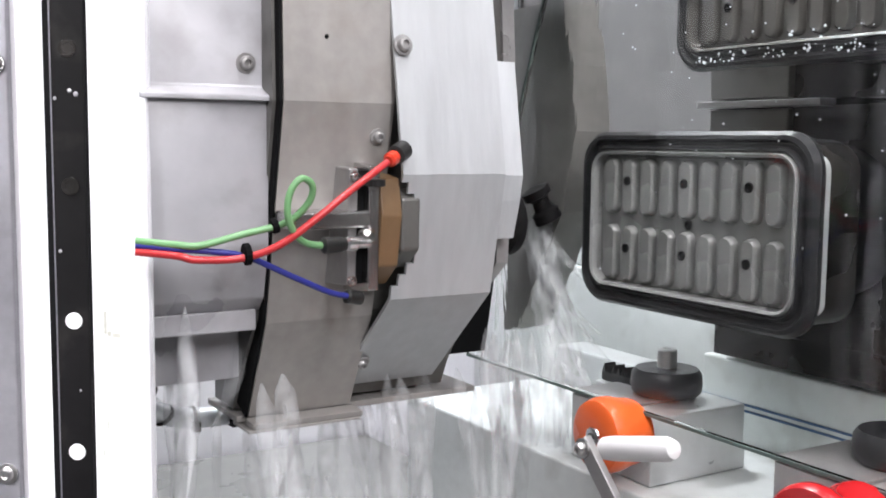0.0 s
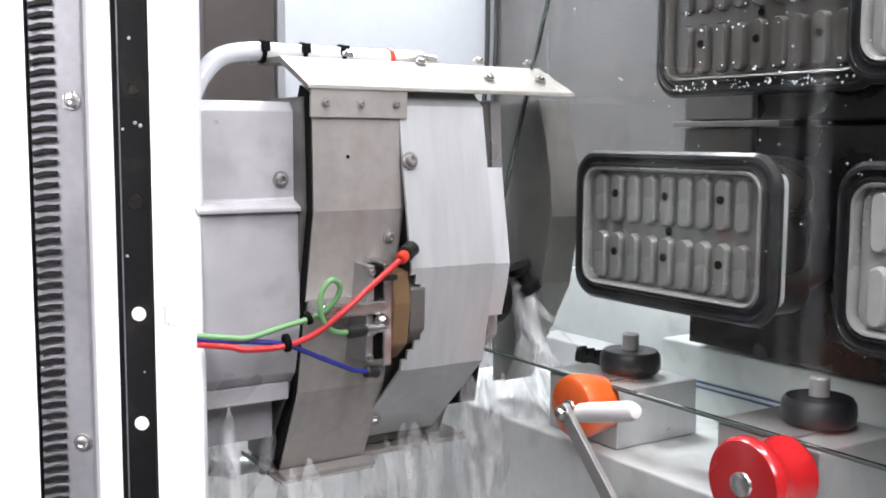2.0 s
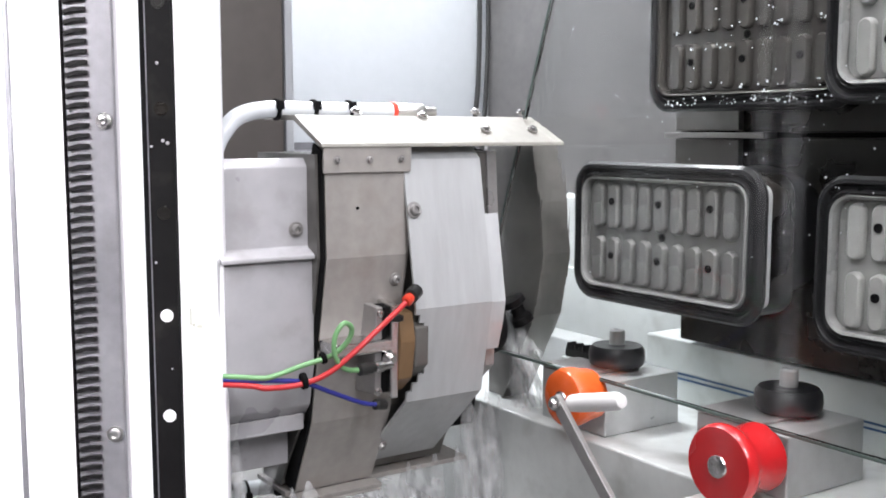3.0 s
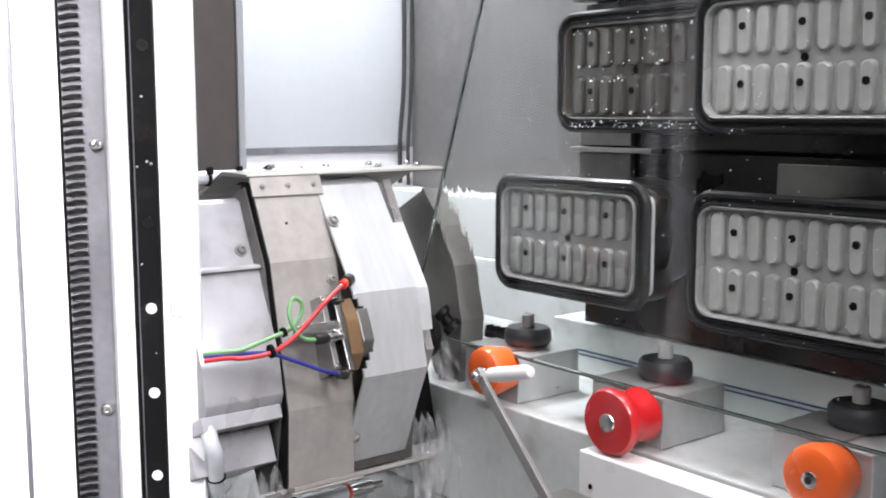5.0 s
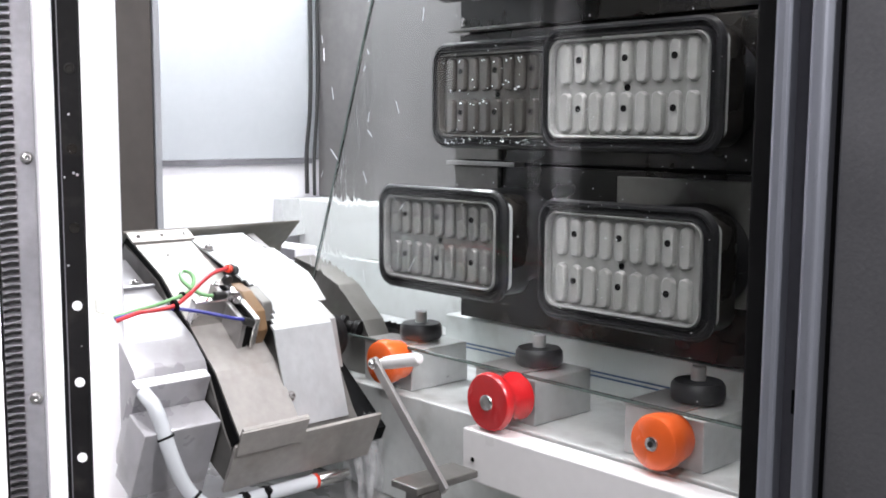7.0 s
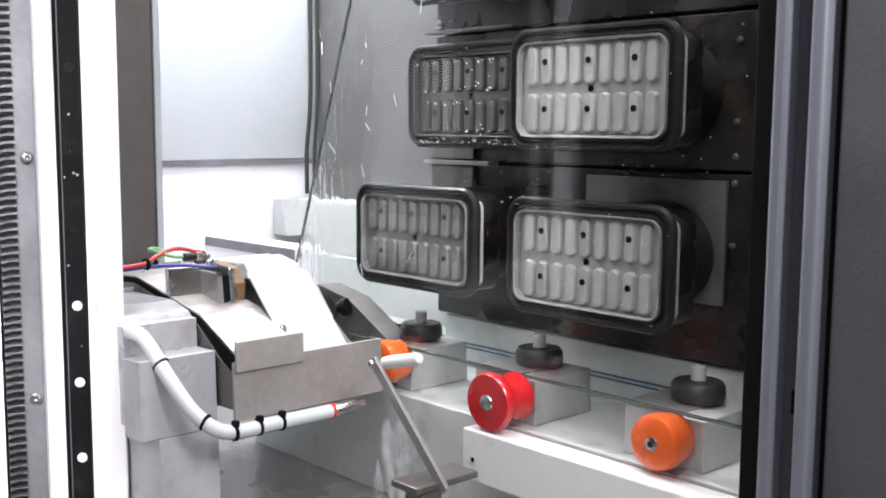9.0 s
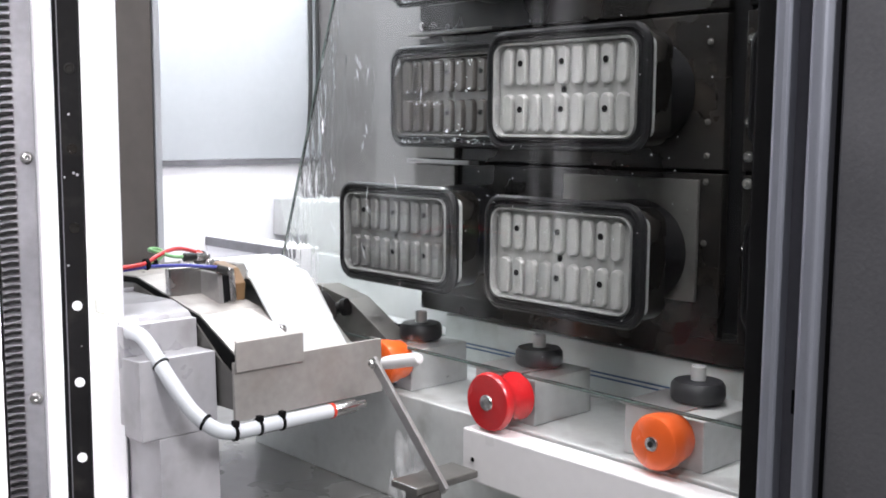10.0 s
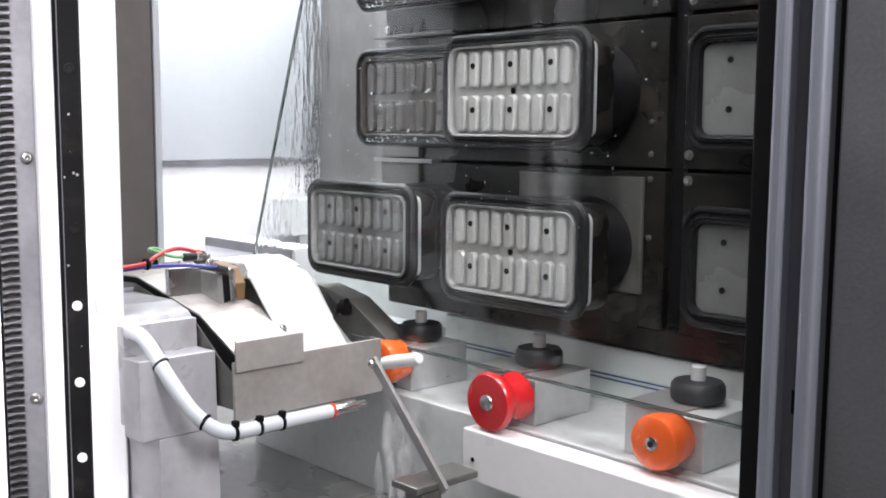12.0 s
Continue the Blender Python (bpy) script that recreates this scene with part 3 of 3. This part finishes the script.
for n, (x0, x1) in enumerate(((-1.345, -0.60), (-0.565, 0.25))):
    for z0, z1 in ((-0.06, 0.215), (0.222, 0.475), (0.482, 0.75), (0.757, 1.15)):
        part("plate", box(x0 + (0.0 if z0 > 0.2 and z0 < 0.4 else 0.002), x1, CARRIAGE_Y, CARRIAGE_Y + 0.02, z0, z1, 0.002), PLATE_DARK, carriage)
    part("rear_plate", box(x0 + 0.006, x1 + 0.03, CARRIAGE_Y + 0.022, CARRIAGE_Y + 0.05, -0.05, 1.15), BLACK, carriage)
    for zc in (0.10, 0.245, 0.202, 0.30, 0.43, 0.50, 0.60):
        hex_bolt("screw", (x0 + 0.012, CARRIAGE_Y - 0.001, zc), (0, -1, 0), 0.006, carriage)
        hex_bolt("screw", (x1 - 0.03, CARRIAGE_Y - 0.001, zc), (0, -1, 0), 0.0038, carriage, STEEL_DARK)
# dark box added in place of the black shadow beneath the carriage
part("underside", box(-1.335, 0.25, CARRIAGE_Y + 0.001, CARRIAGE_Y + 0.12, -0.100, -0.0615), PLATE_DARK, carriage)
part("bracket", box(-1.350, -1.16, CARRIAGE_Y - 0.03, CARRIAGE_Y - 0.002, 0.214, 0.222, 0.001), STEEL, carriage, "wet steel bracket")
part("bracket", box(-1.350, -1.10, CARRIAGE_Y - 0.03, CARRIAGE_Y - 0.002, 0.478, 0.484, 0.001), STEEL_DARK, carriage)
part("cover_plate", box(-1.345, -1.22, CARRIAGE_Y - 0.012, CARRIAGE_Y - 0.001, 0.225, 0.29, 0.002), STEEL_DARK, carriage)
part("cover_plate", box(-1.345, -1.22, CARRIAGE_Y - 0.012, CARRIAGE_Y - 0.001, 0.13, 0.212, 0.002), STEEL_DARK, carriage)
part("cover_plate", box(-0.93, -0.64, CARRIAGE_Y - 0.010, CARRIAGE_Y - 0.001, 0.0, 0.205, 0.002), STEEL_DARK, carriage)


# ---- the working head, in its own space round the turning axis ----
PIVOT_X, PIVOT_Z = -1.4356, -0.0858
head = thing("grinding_head", "stainless-clad swivelling grinding head wet with coolant", "grinding head")

body = [(-0.13, 0.235), (0.036, 0.243), (0.046, 0.232), (0.046, 0.128), (0.058, 0.119), (0.056, -0.030), (0.042, -0.085), (0.028, -0.100), (-0.13, -0.100)]
casting = part("casting", prism(body, 0.864, 0.9955, bevel=0.002), CAST, head, "grey stepped cast housing", True)
part("ridge", prism([(0.0465, 0.127), (0.066, 0.119), (0.066, 0.113), (0.0465, 0.121)], 0.866, 0.994, bevel=0.0015), CAST, casting)
part("mid_box", box(-0.13, 0.034, 0.856, 0.9895, -0.120, -0.098, 0.0015), CAST, casting)
part("lower_box", box(-0.300, -0.1460, 0.882, 0.9885, -0.180, -0.06, 0.001), CAST, casting)
part("foot_box", box(-0.1455, -0.015, 0.851, 0.9885, -0.180, -0.1205, 0.002), CAST, casting)
cover_line = [(0.060, 0.262), (0.083, 0.252), (0.086, 0.114), (0.036, -0.114), (-0.020, -0.226)]
seal_line = [(x - 0.002, z) for x, z in cover_line]
part("edge_seal", sheet(seal_line, 0.9965, 0.9995, 0.050), BLACK, head, "black edge gap")
part("cover", sheet(cover_line, 1.0, 1.122, 0.004), STEEL_TAN, head, "bent stained stainless cover")
core = [(-0.11, 0.248), (0.070, 0.248), (0.074, 0.114), (0.022, -0.110), (-0.034, -0.190), (-0.05, -0.222), (-0.11, -0.222)]
# dark solid fills the covers, the inner shade put into its colour
part("core", prism(core, 0.993, 1.262), STEEL_DARK, head, "dark fill for the shaded inside of the covers")
plate_line = [(0.055, 0.264), (0.082, 0.240), (0.114, 0.042), (0.087, -0.090), (-0.039, -0.208)]


def facet_x(z):
    """The guard plate's middle facet at height z."""
    return 0.087 + 0.0270 * (z + 0.090) / 0.132


guard = sheet(plate_line, 1.1412, 1.2430, 0.004)
# the near edge is cut away in steps round the sensor block
for y0, y1, zt, zb in ((1.1175, 1.1250, 0.034, -0.076), (1.1250, 1.1330, 0.022, -0.064), (1.1330, 1.1412, 0.010, -0.052)):
    sheet(plate_line[:3] + [(facet_x(zt), zt)], y0, y1, 0.004, guard)
    sheet([(facet_x(zb), zb)] + plate_line[3:], y0, y1, 0.004, guard)
bmesh.ops.remove_doubles(guard, verts=guard.verts, dist=0.0002)
part("bent_plate", guard, STEEL_BRIGHT, head, "bright brushed bent guard plate")
part("side_plate", sheet([(0.0910, 0.163), (0.1110, 0.040), (0.1060, 0.012), (0.094, -0.030)], 1.2434, 1.268, 0.003), STEEL_BRIGHT, head)
part("side_plate", prism([(0.0, 0.25), (0.072, 0.25), (0.078, 0.16), (0.070, -0.06), (0.0, -0.12)], 1.2622, 1.278), STEEL, head)

# top and bottom cover strips with their screws
part("top_plate", prism([(0.092, 0.257), (0.090, 0.262), (0.012, 0.299), (-0.085, 0.299), (-0.085, 0.293), (0.010, 0.293), (0.086, 0.257)], 0.992, 1.392, bevel=0.001), STEEL_TOP, head, "stained top cover plate")
fl = part("top_flange", prism([(0.0862, 0.258), (0.0900, 0.257), (0.0885, 0.224), (0.0847, 0.224)], 0.996, 1.126, bevel=0.0008), STEEL_TAN, head)
for yc in (1.015, 1.062, 1.110):
    hex_bolt("screw", (0.0888, yc, 0.241), (1, 0, 0.0), 0.0038, fl, STEEL)
for xc, yc in ((-0.03, 1.19), (-0.05, 1.29), (0.04, 1.27), (0.04, 1.355), (-0.05, 1.375), (-0.05, 1.09)):
    hex_bolt("screw", (0.034 + xc * 0.6, yc, 0.2905 - xc * 0.28), (0.43, 0, 0.9), 0.0055, head)
part("bottom_plate", box(-0.128, -0.030, 0.99, 1.30, -0.2335, -0.2265, 0.001), STEEL_TAN, head, "stained bottom cover plate")
part("bottom_flange", prism([(-0.018, -0.2335), (0.004, -0.2345), (0.006, -0.228), (-0.018, -0.226)], 0.996, 1.126, bevel=0.0008), STEEL_TAN, head)
part("bottom_lip", box(-0.046, 0.004, 0.9915, 1.125, -0.2385, -0.2350, 0.001), STEEL_TAN, head)

# far cover beyond the glass slot
far_line = [(0.0, 0.256), (0.025, 0.17), (0.033, 0.09), (0.012, -0.01), (-0.022, -0.07), (-0.08, -0.17)]
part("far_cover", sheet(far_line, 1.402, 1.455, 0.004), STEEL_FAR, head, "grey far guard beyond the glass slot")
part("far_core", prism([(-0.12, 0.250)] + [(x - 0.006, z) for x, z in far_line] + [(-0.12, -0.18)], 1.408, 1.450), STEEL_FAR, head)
# black solid stands for the shade inside the glass slot
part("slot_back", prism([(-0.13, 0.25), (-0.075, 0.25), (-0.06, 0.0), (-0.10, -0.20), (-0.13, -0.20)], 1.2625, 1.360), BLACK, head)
part("grinding_wheel", lathe([(0.02, 0), (0.040, 0.0), (0.042, 0.004), (0.042, 0.014), (0.036, 0.020), (0.042, 0.026), (0.042, 0.036), (0.04, 0.04), (0.02, 0.04)], (-0.005, 1.290, -0.02), (0, 1, 0), 36), RAIL_BLACK, head, "dark grinding wheel", True)
part("spindle", lathe([(0.010, 0), (0.020, 0.002), (0.020, 0.012), (0.012, 0.016), (0.012, 0.030), (0.018, 0.034), (0.018, 0.046)], (-0.01, 1.372, 0.02), (0.2, 0.5, -1), 20), RAIL_BLACK, head, "black spindle nose", True)

# bolts on the covers
hex_bolt("cover_bolt", (0.0935, 1.1265, 0.173), (1, 0, 0.2), 0.0075, head, STEEL)
hex_bolt("cover_bolt", (0.0020, 1.1265, -0.1725), (0.68, 0, -0.73), 0.0062, head, STEEL)
hex_bolt("cover_bolt", (0.0452, 0.976, 0.151), (1, 0, 0), 0.007, head, STEEL)
hex_bolt("cover_bolt", (0.0785, 1.106, 0.080), (1, 0, -0.2), 0.006, head, STEEL)
part("cover_hole", cyl((0.0845, 1.046, 0.178), (1, 0, 0.0), 0.0022, 0.0012, 12), BLACK, head)

# sensor block with its cables
block = part("sensor_block", prism([(0.062, 0.044), (0.106, 0.038), (0.113, 0.0), (0.104, -0.052), (0.078, -0.074), (0.046, -0.070)], 1.094, 1.1175, bevel=0.002), BRASS, head, "brown resin sensor block")
part("side_cap", prism([(0.080, 0.028), (0.110, 0.018), (0.109, -0.036), (0.082, -0.058)], 1.118, 1.1405, bevel=0.003), STEEL_DARK, block, "dark block end")
part("clamp_bar", prism([(0.070, 0.054), (0.110, 0.050), (0.106, -0.076), (0.046, -0.082)], 1.082, 1.0935, bevel=0.0015), CHROME, block, "steel clamp bar")
part("clamp_bar", prism([(0.066, 0.050), (0.104, 0.048), (0.098, -0.070), (0.044, -0.074)], 1.062, 1.072, bevel=0.0015), STEEL, block, "steel clamp bar")
# black filler stands for the shade between the clamp bars
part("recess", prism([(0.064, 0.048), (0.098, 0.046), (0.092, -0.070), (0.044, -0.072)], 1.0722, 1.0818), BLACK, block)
part("cross_bar", box(0.052, 0.108, 1.000, 1.094, -0.012, 0.006, 0.003), CHROME, block, "steel cross bar")
part("knob", lathe([(0.006, 0), (0.0085, 0.003), (0.0085, 0.012), (0.005, 0.016)], (0.104, 1.076, -0.02), (1, 0.2, 0), 18), CHROME, block, "", True)
for zc in (0.040, -0.066):
    for yc in (1.067, 1.088):
        hex_bolt("clamp_screw", (0.1055 if zc > 0 else 0.098, yc, zc), (1, 0, 0), 0.0038, block)
part("clip_ring", lathe([(0.007, 0), (0.010, 0.001), (0.010, 0.007), (0.007, 0.008)], (0.116, 1.085, 0.030), (0, 0, 1), 16), PLUG, head, "black clip ring")
part("plug", lathe([(0.004, 0), (0.008, 0.003), (0.008, 0.020), (0.006, 0.026)], (0.128, 1.020, -0.025), (-0.05, 1, 0), 18), PLUG, head, "black cable plug", True)
part("plug_nut", lathe([(0.006, 0), (0.0075, 0.002), (0.0075, 0.011), (0.005, 0.014), (0.005, 0.026)], (0.127, 1.0465, -0.025), (-0.05, 1, 0), 12), CHROME, head, "knurled steel plug nut")
part("red_fitting", lathe([(0.005, 0), (0.0075, 0.002), (0.0075, 0.010), (0.006, 0.013)], (0.126, 1.094, 0.056), (-0.4, 0.8, 0.35), 16), PLUG_RED, head, "", True)
part("red_fitting_socket", lathe([(0.007, 0), (0.010, 0.002), (0.010, 0.018)], (0.121, 1.104, 0.061), (-0.4, 0.7, 0.3), 16), PLUG, head, "", True)
part("blue_fitting", lathe([(0.005, 0), (0.007, 0.002), (0.007, 0.02)], (0.110, 1.055, -0.079), (-0.3, 0.9, -0.2), 16), PLUG, head, "", True)
part("red_cable", tube([(0.102, 0.850, -0.026), (0.116, 0.884, -0.030), (0.120, 0.90, -0.034), (0.124, 0.942, -0.034), (0.135, 0.975, -0.022), (0.140, 1.01, 0.002), (0.139, 1.045, 0.027), (0.128, 1.092, 0.055)], 0.0036), W_RED, head, "red plastic air line", True)
part("green_cable", tube([(0.102, 0.850, -0.016), (0.114, 0.884, -0.020), (0.118, 0.905, -0.021), (0.120, 0.945, -0.012), (0.126, 0.985, -0.002), (0.134, 1.004, 0.016), (0.140, 1.006, 0.033), (0.142, 0.994, 0.040), (0.141, 0.983, 0.027), (0.140, 0.981, 0.006), (0.136, 0.990, -0.012), (0.131, 1.004, -0.022), (0.129, 1.022, -0.025)], 0.0034), W_GREEN, head, "green looped sensor cable", True)
part("blue_cable", tube([(0.102, 0.850, -0.020), (0.112, 0.884, -0.024), (0.116, 0.92, -0.028), (0.118, 0.950, -0.034), (0.118, 0.995, -0.055), (0.114, 1.035, -0.073), (0.111, 1.058, -0.079)], 0.0031), W_BLUE, head, "blue plastic air line", True)
part("cable_tie", lathe([(0.009, 0), (0.0105, 0.001), (0.0105, 0.006), (0.009, 0.007)], (0.122, 0.944, -0.031), (0.1, 1, 0.1), 14), BLACK, head)
part("cable_tie", lathe([(0.006, 0), (0.0075, 0.001), (0.0075, 0.006), (0.006, 0.007)], (0.121, 0.972, -0.006), (0.1, 1, 0.3), 14), BLACK, head)

# clear hoses along the top and the bottom plate
TOP_X, TOP_Z = -0.034, 0.3065
part("clear_hose", tube([(-0.034, 0.874, 0.236), (-0.030, 0.893, 0.245), (-0.028, 0.907, 0.272), (-0.030, 0.932, 0.297), (TOP_X, 0.975, TOP_Z), (TOP_X, 1.04, TOP_Z), (TOP_X, 1.168, TOP_Z)], 0.0118, 14), HOSE_CLEAR, head, "milky clear coolant hose", True)
LOW_X, LOW_Z = -0.138, -0.252
part("clear_hose", tube([(0.022, 0.870, -0.112), (0.024, 0.869, -0.135), (0.018, 0.874, -0.150), (-0.002, 0.881, -0.168), (-0.045, 0.893, -0.197), (-0.098, 0.917, -0.224), (-0.130, 0.948, -0.244), (LOW_X, 0.985, LOW_Z), (LOW_X, 1.05, LOW_Z), (LOW_X, 1.17, LOW_Z)], 0.0125, 14), HOSE_CLEAR, head, "milky clear coolant hose", True)
for hx, hz, y0, ys in ((TOP_X, TOP_Z, 1.166, (0.985, 1.04, 1.095)), (LOW_X, LOW_Z, 1.166, (0.972, 1.018, 1.062))):
    part("hose_fitting", lathe([(0.009, 0), (0.0135, 0.002), (0.0135, 0.007), (0.011, 0.009)], (hx, y0, hz), (0, 1, 0), 20), PLUG_RED, head, "", True)
    part("hose_coupling", lathe([(0.010, 0), (0.0115, 0.002), (0.0115, 0.045), (0.007, 0.05), (0.007, 0.068)], (hx, y0 + 0.0092, hz), (0, 1, 0), 20), CHROME, head, "steel hose coupling", True)
    up = 1 if hz > 0 else -1
    for yc in ys:
        part("hose_tie", lathe([(0.0125, 0), (0.0148, 0.001), (0.0148, 0.005), (0.0125, 0.006)], (hx, yc, hz), (0, 1, 0), 16), BLACK, head)
        part("tie_head", box(hx + 0.010, hx + 0.020, yc - 0.002, yc + 0.007, min(hz, hz + up * 0.012), max(hz, hz + up * 0.012), 0.001), BLACK, head)
for (hx, yc, hz), ax in (((-0.022, 0.887, -0.181), (-0.6, 0.2, -0.65)), ((-0.115, 0.931, -0.235), (-0.45, 0.5, -0.7))):
    part("hose_tie", lathe([(0.0128, 0), (0.0145, 0.001), (0.0145, 0.004), (0.0128, 0.005)], (hx, yc, hz), ax, 16), BLACK, head)

# lever with white grip before the first wheel
lever = thing("clamp_lever", "steel lever with white plastic grip by the wheel", "lever")
a, b = Vector((-1.126, 1.20, -0.108)), Vector((-0.950, 1.20, -0.285))
d = (b - a).normalized()
nrm = Vector((d.z, 0, -d.x))
arm = bmesh.new()
quad = [a - d * 0.008 + nrm * 0.0085, a - d * 0.008 - nrm * 0.0085, b - nrm * 0.0085, b + nrm * 0.0085]
prism([(p.x, p.z) for p in quad], 1.196, 1.204, arm, 0.001)
part("arm", arm, STEEL, lever)
hex_bolt("pivot_bolt", (a.x, 1.1955, a.z), (0, -1, 0), 0.0065, lever)
part("grip", lathe([(0.006, 0), (0.0105, 0.004), (0.0115, 0.02), (0.011, 0.085), (0.008, 0.094), (0.003, 0.096)], (-1.120, 1.214, -0.109), (0.96, 0, 0.24), 20), NYLON, lever, "", True)

# dark tray under the lever
tray = thing("drip_tray", "dark wet steel tray below the wheels", "tray")
part("tray_plate", box(-1.025, -0.962, 1.15, 1.285, -0.285, -0.273, 0.002), STEEL_DARK, tray)
part("tray_leg", box(-1.0, -0.96, 1.16, 1.20, -0.42, -0.2855), STEEL_DARK, tray)

# hanging cable on the back wall
cable = thing("wall_cable", "pair of black cables hanging on the grey wall", "cable")
part("strand", tube([(-2.228, 1.86, 0.95), (-2.228, 1.865, 0.55), (-2.225, 1.86, 0.35), (-2.222, 1.845, 0.22), (-2.215, 1.84, 0.10)], 0.006), PLUG, cable, "", True)
part("strand", tube([(-2.222, 1.88, 0.95), (-2.222, 1.885, 0.50), (-2.215, 1.875, 0.33), (-2.21, 1.862, 0.2), (-2.20, 1.855, 0.095)], 0.005), PLUG, cable, "", True)


# ---- coolant water, in rigid strands ----
def strand(bm, top, drift, length, r, rng):
    pts, n = [], 9
    for k in range(n):
        f = k / (n - 1)
        pts.append(Vector(top) + Vector(drift) * f * f + Vector((math.sin(f * 5 + r * 900) * 0.004, math.cos(f * 4 + r * 700) * 0.004, -length * f)))
    rings = []
    for k, q in enumerate(pts):
        f = k / (n - 1)
        w = r * (0.35 + math.sin(math.pi * min(1, f * 1.15 + 0.05)) ** 0.6 * rng.uniform(0.85, 1.15)) if k not in (0, n - 1) else r * 0.15
        rings.append([(q.x + w * 1.4 * math.cos(a), q.y + w * 1.4 * math.sin(a), q.z) for a in [2 * math.pi * i / 10 for i in range(10)]])
    loft(rings, bm)


def water(name, label, seed, count, area, length, r, drift):
    """A bundle of falling strands below z = 0 within an area of (x0, x1, y0, y1)."""
    rng = random.Random(seed)
    bm = bmesh.new()
    for _ in range(count):
        x, y = rng.uniform(area[0], area[1]), rng.uniform(area[2], area[3])
        z = -rng.random() ** 1.5 * 0.12
        strand(bm, (x, y, z), [rng.gauss(v, 0.012) for v in drift], rng.uniform(0.5, 1.2) * length, r * rng.uniform(0.4, 1.3), rng)
    return tagged(part(name, bm, WATER, None, "", True), label, "water", kind="stuff")


curtains = [
    (water("coolant_water", "milky coolant water running off the grinding head", 1, 16, (-0.10, 0.02, 1.00, 1.13), 0.20, 0.005, (0, 0, 0)), -0.232),
    (water("coolant_water", "milky coolant water running off the grinding head", 2, 18, (-0.12, 0.0, 1.12, 1.27), 0.22, 0.006, (0.0, 0.01, 0)), -0.198),
    (water("coolant_water", "milky coolant water running off the grinding head", 3, 18, (-0.06, 0.04, 1.26, 1.40), 0.24, 0.006, (0.01, 0, 0)), -0.145),
    (water("coolant_water", "milky coolant water running off the housing", 4, 9, (-0.08, 0.06, 0.90, 1.0), 0.20, 0.0055, (0, -0.01, 0)), -0.11),
    (water("coolant_jet", "milky coolant jet spraying off the glass edge", 5, 8, (-0.035, -0.012, 1.378, 1.398), 0.22, 0.0075, (0.085, 0.04, 0)), 0.0),
]


def flying_drops():
    rng = random.Random(21)
    bm = bmesh.new()
    for _ in range(22):
        c = Vector((rng.uniform(-1.50, -1.12), rng.uniform(1.30, 1.36), rng.uniform(0.02, 0.56)))
        d = Vector((rng.uniform(-0.6, 0.6), rng.uniform(-0.2, 0.2), rng.uniform(0.4, 1.0))).normalized() * rng.uniform(0.010, 0.026)
        tube([c - d / 2, c, c + d / 2], rng.uniform(0.0006, 0.0012), 6, bm, 2)
    return tagged(part("coolant_spray", bm, HOSE_CLEAR, None, "", True), "thin bright coolant drops flying off the glass edge", "water", kind="stuff")


spray = flying_drops()


# ---- what moves ----
def motions():
    slide = [(0.0, -0.027), (0.5, -0.016), (1.0, -0.007), (1.5, 0.002), (2.0, 0.011), (2.5, 0.019), (3.7, 0.040), (4.5, 0.040), (5.0, 0.040), (5.5, 0.037), (6.0, 0.029), (6.5, 0.018), (7.0, 0.004), (7.5, -0.013), (8.0, -0.030), (8.5, -0.048), (9.0, -0.066), (9.5, -0.092), (10.0, -0.120), (10.5, -0.149), (11.0, -0.176), (11.5, -0.204), (12.0, -0.231)]
    for ob in [glass, carriage, *cups]:
        x, y, z = ob.location
        walk(ob, [(t, pose(x + g, y, z)) for t, g in slide])
    sway = [(0.0, -0.006, 0.179, 0), (0.5, -0.004, 0.155, 0), (1.0, -0.003, 0.131, 0), (1.5, -0.0015, 0.1065, 0), (2.0, -0.001, 0.082, 0), (2.5, -0.0004, 0.0572, 0), (3.2, 0.0, 0.022, 0), (3.7, 0.0, 0.002, -1), (4.0, 0.0, -0.001, -5), (4.5, 0.001, -0.0025, -14.1), (5.0, 0.0078, -0.0046, -24.5), (5.5, 0.0094, -0.0082, -33.3), (6.0, 0.0125, -0.0102, -43.3), (6.5, 0.0110, -0.0128, -53.3), (7.0, 0.0112, -0.020, -63.8), (7.5, 0.005, -0.016, -73.5), (8.0, -0.008, -0.003, -82.5), (8.4, -0.022, 0.008, -90), (8.7, -0.029, 0.0125, -92), (9.0, -0.030, 0.013, -92), (12.0, -0.030, 0.013, -92)]
    rng = random.Random(7)
    for n, (ob, z0) in enumerate(curtains):
        rows, t = [], 0.0
        while t < 12.01:
            drop = np.interp(t, [s[0] for s in sway], [s[2] for s in sway])
            sink = np.interp(t, [0, 5.0, 6.6, 8.2, 12], [0, 0.0, -0.10, -0.36, -0.40]) if n != 2 else np.interp(t, [0, 6.5, 8.4, 12], [0, 0, -0.02, -0.02])
            aside = np.interp(t, [0, 4.5, 6.5, 8.4, 12], [0, 0, 0.10, 0.26, 0.26]) if n == 2 else 0.0
            rows.append((t, pose(PIVOT_X + aside + rng.uniform(-1, 1) * 0.012, rng.uniform(-1, 1) * 0.012, PIVOT_Z + drop + z0 + sink + rng.uniform(-1, 1) * 0.025, 0, rng.uniform(-3, 3), 0)))
            t = round(t + 0.2, 2)
        walk(ob, rows)
    rise = [(0.0, -1.05), (5.8, -1.05), (6.3, -0.02)] + [(round(6.5 + 0.2 * k, 1), rng.uniform(-1, 1) * 0.03) for k in range(17)] + [(10.2, -0.5), (10.5, -1.05), (12.0, -1.05)]
    walk(spray, [(t, pose(rng.uniform(-1, 1) * 0.01, 0, dz)) for t, dz in rise])
    walk(head, [(t, pose(PIVOT_X + dx, 0, PIVOT_Z + dz, 0, turn, 0)) for t, dx, dz, turn in sway])


motions()
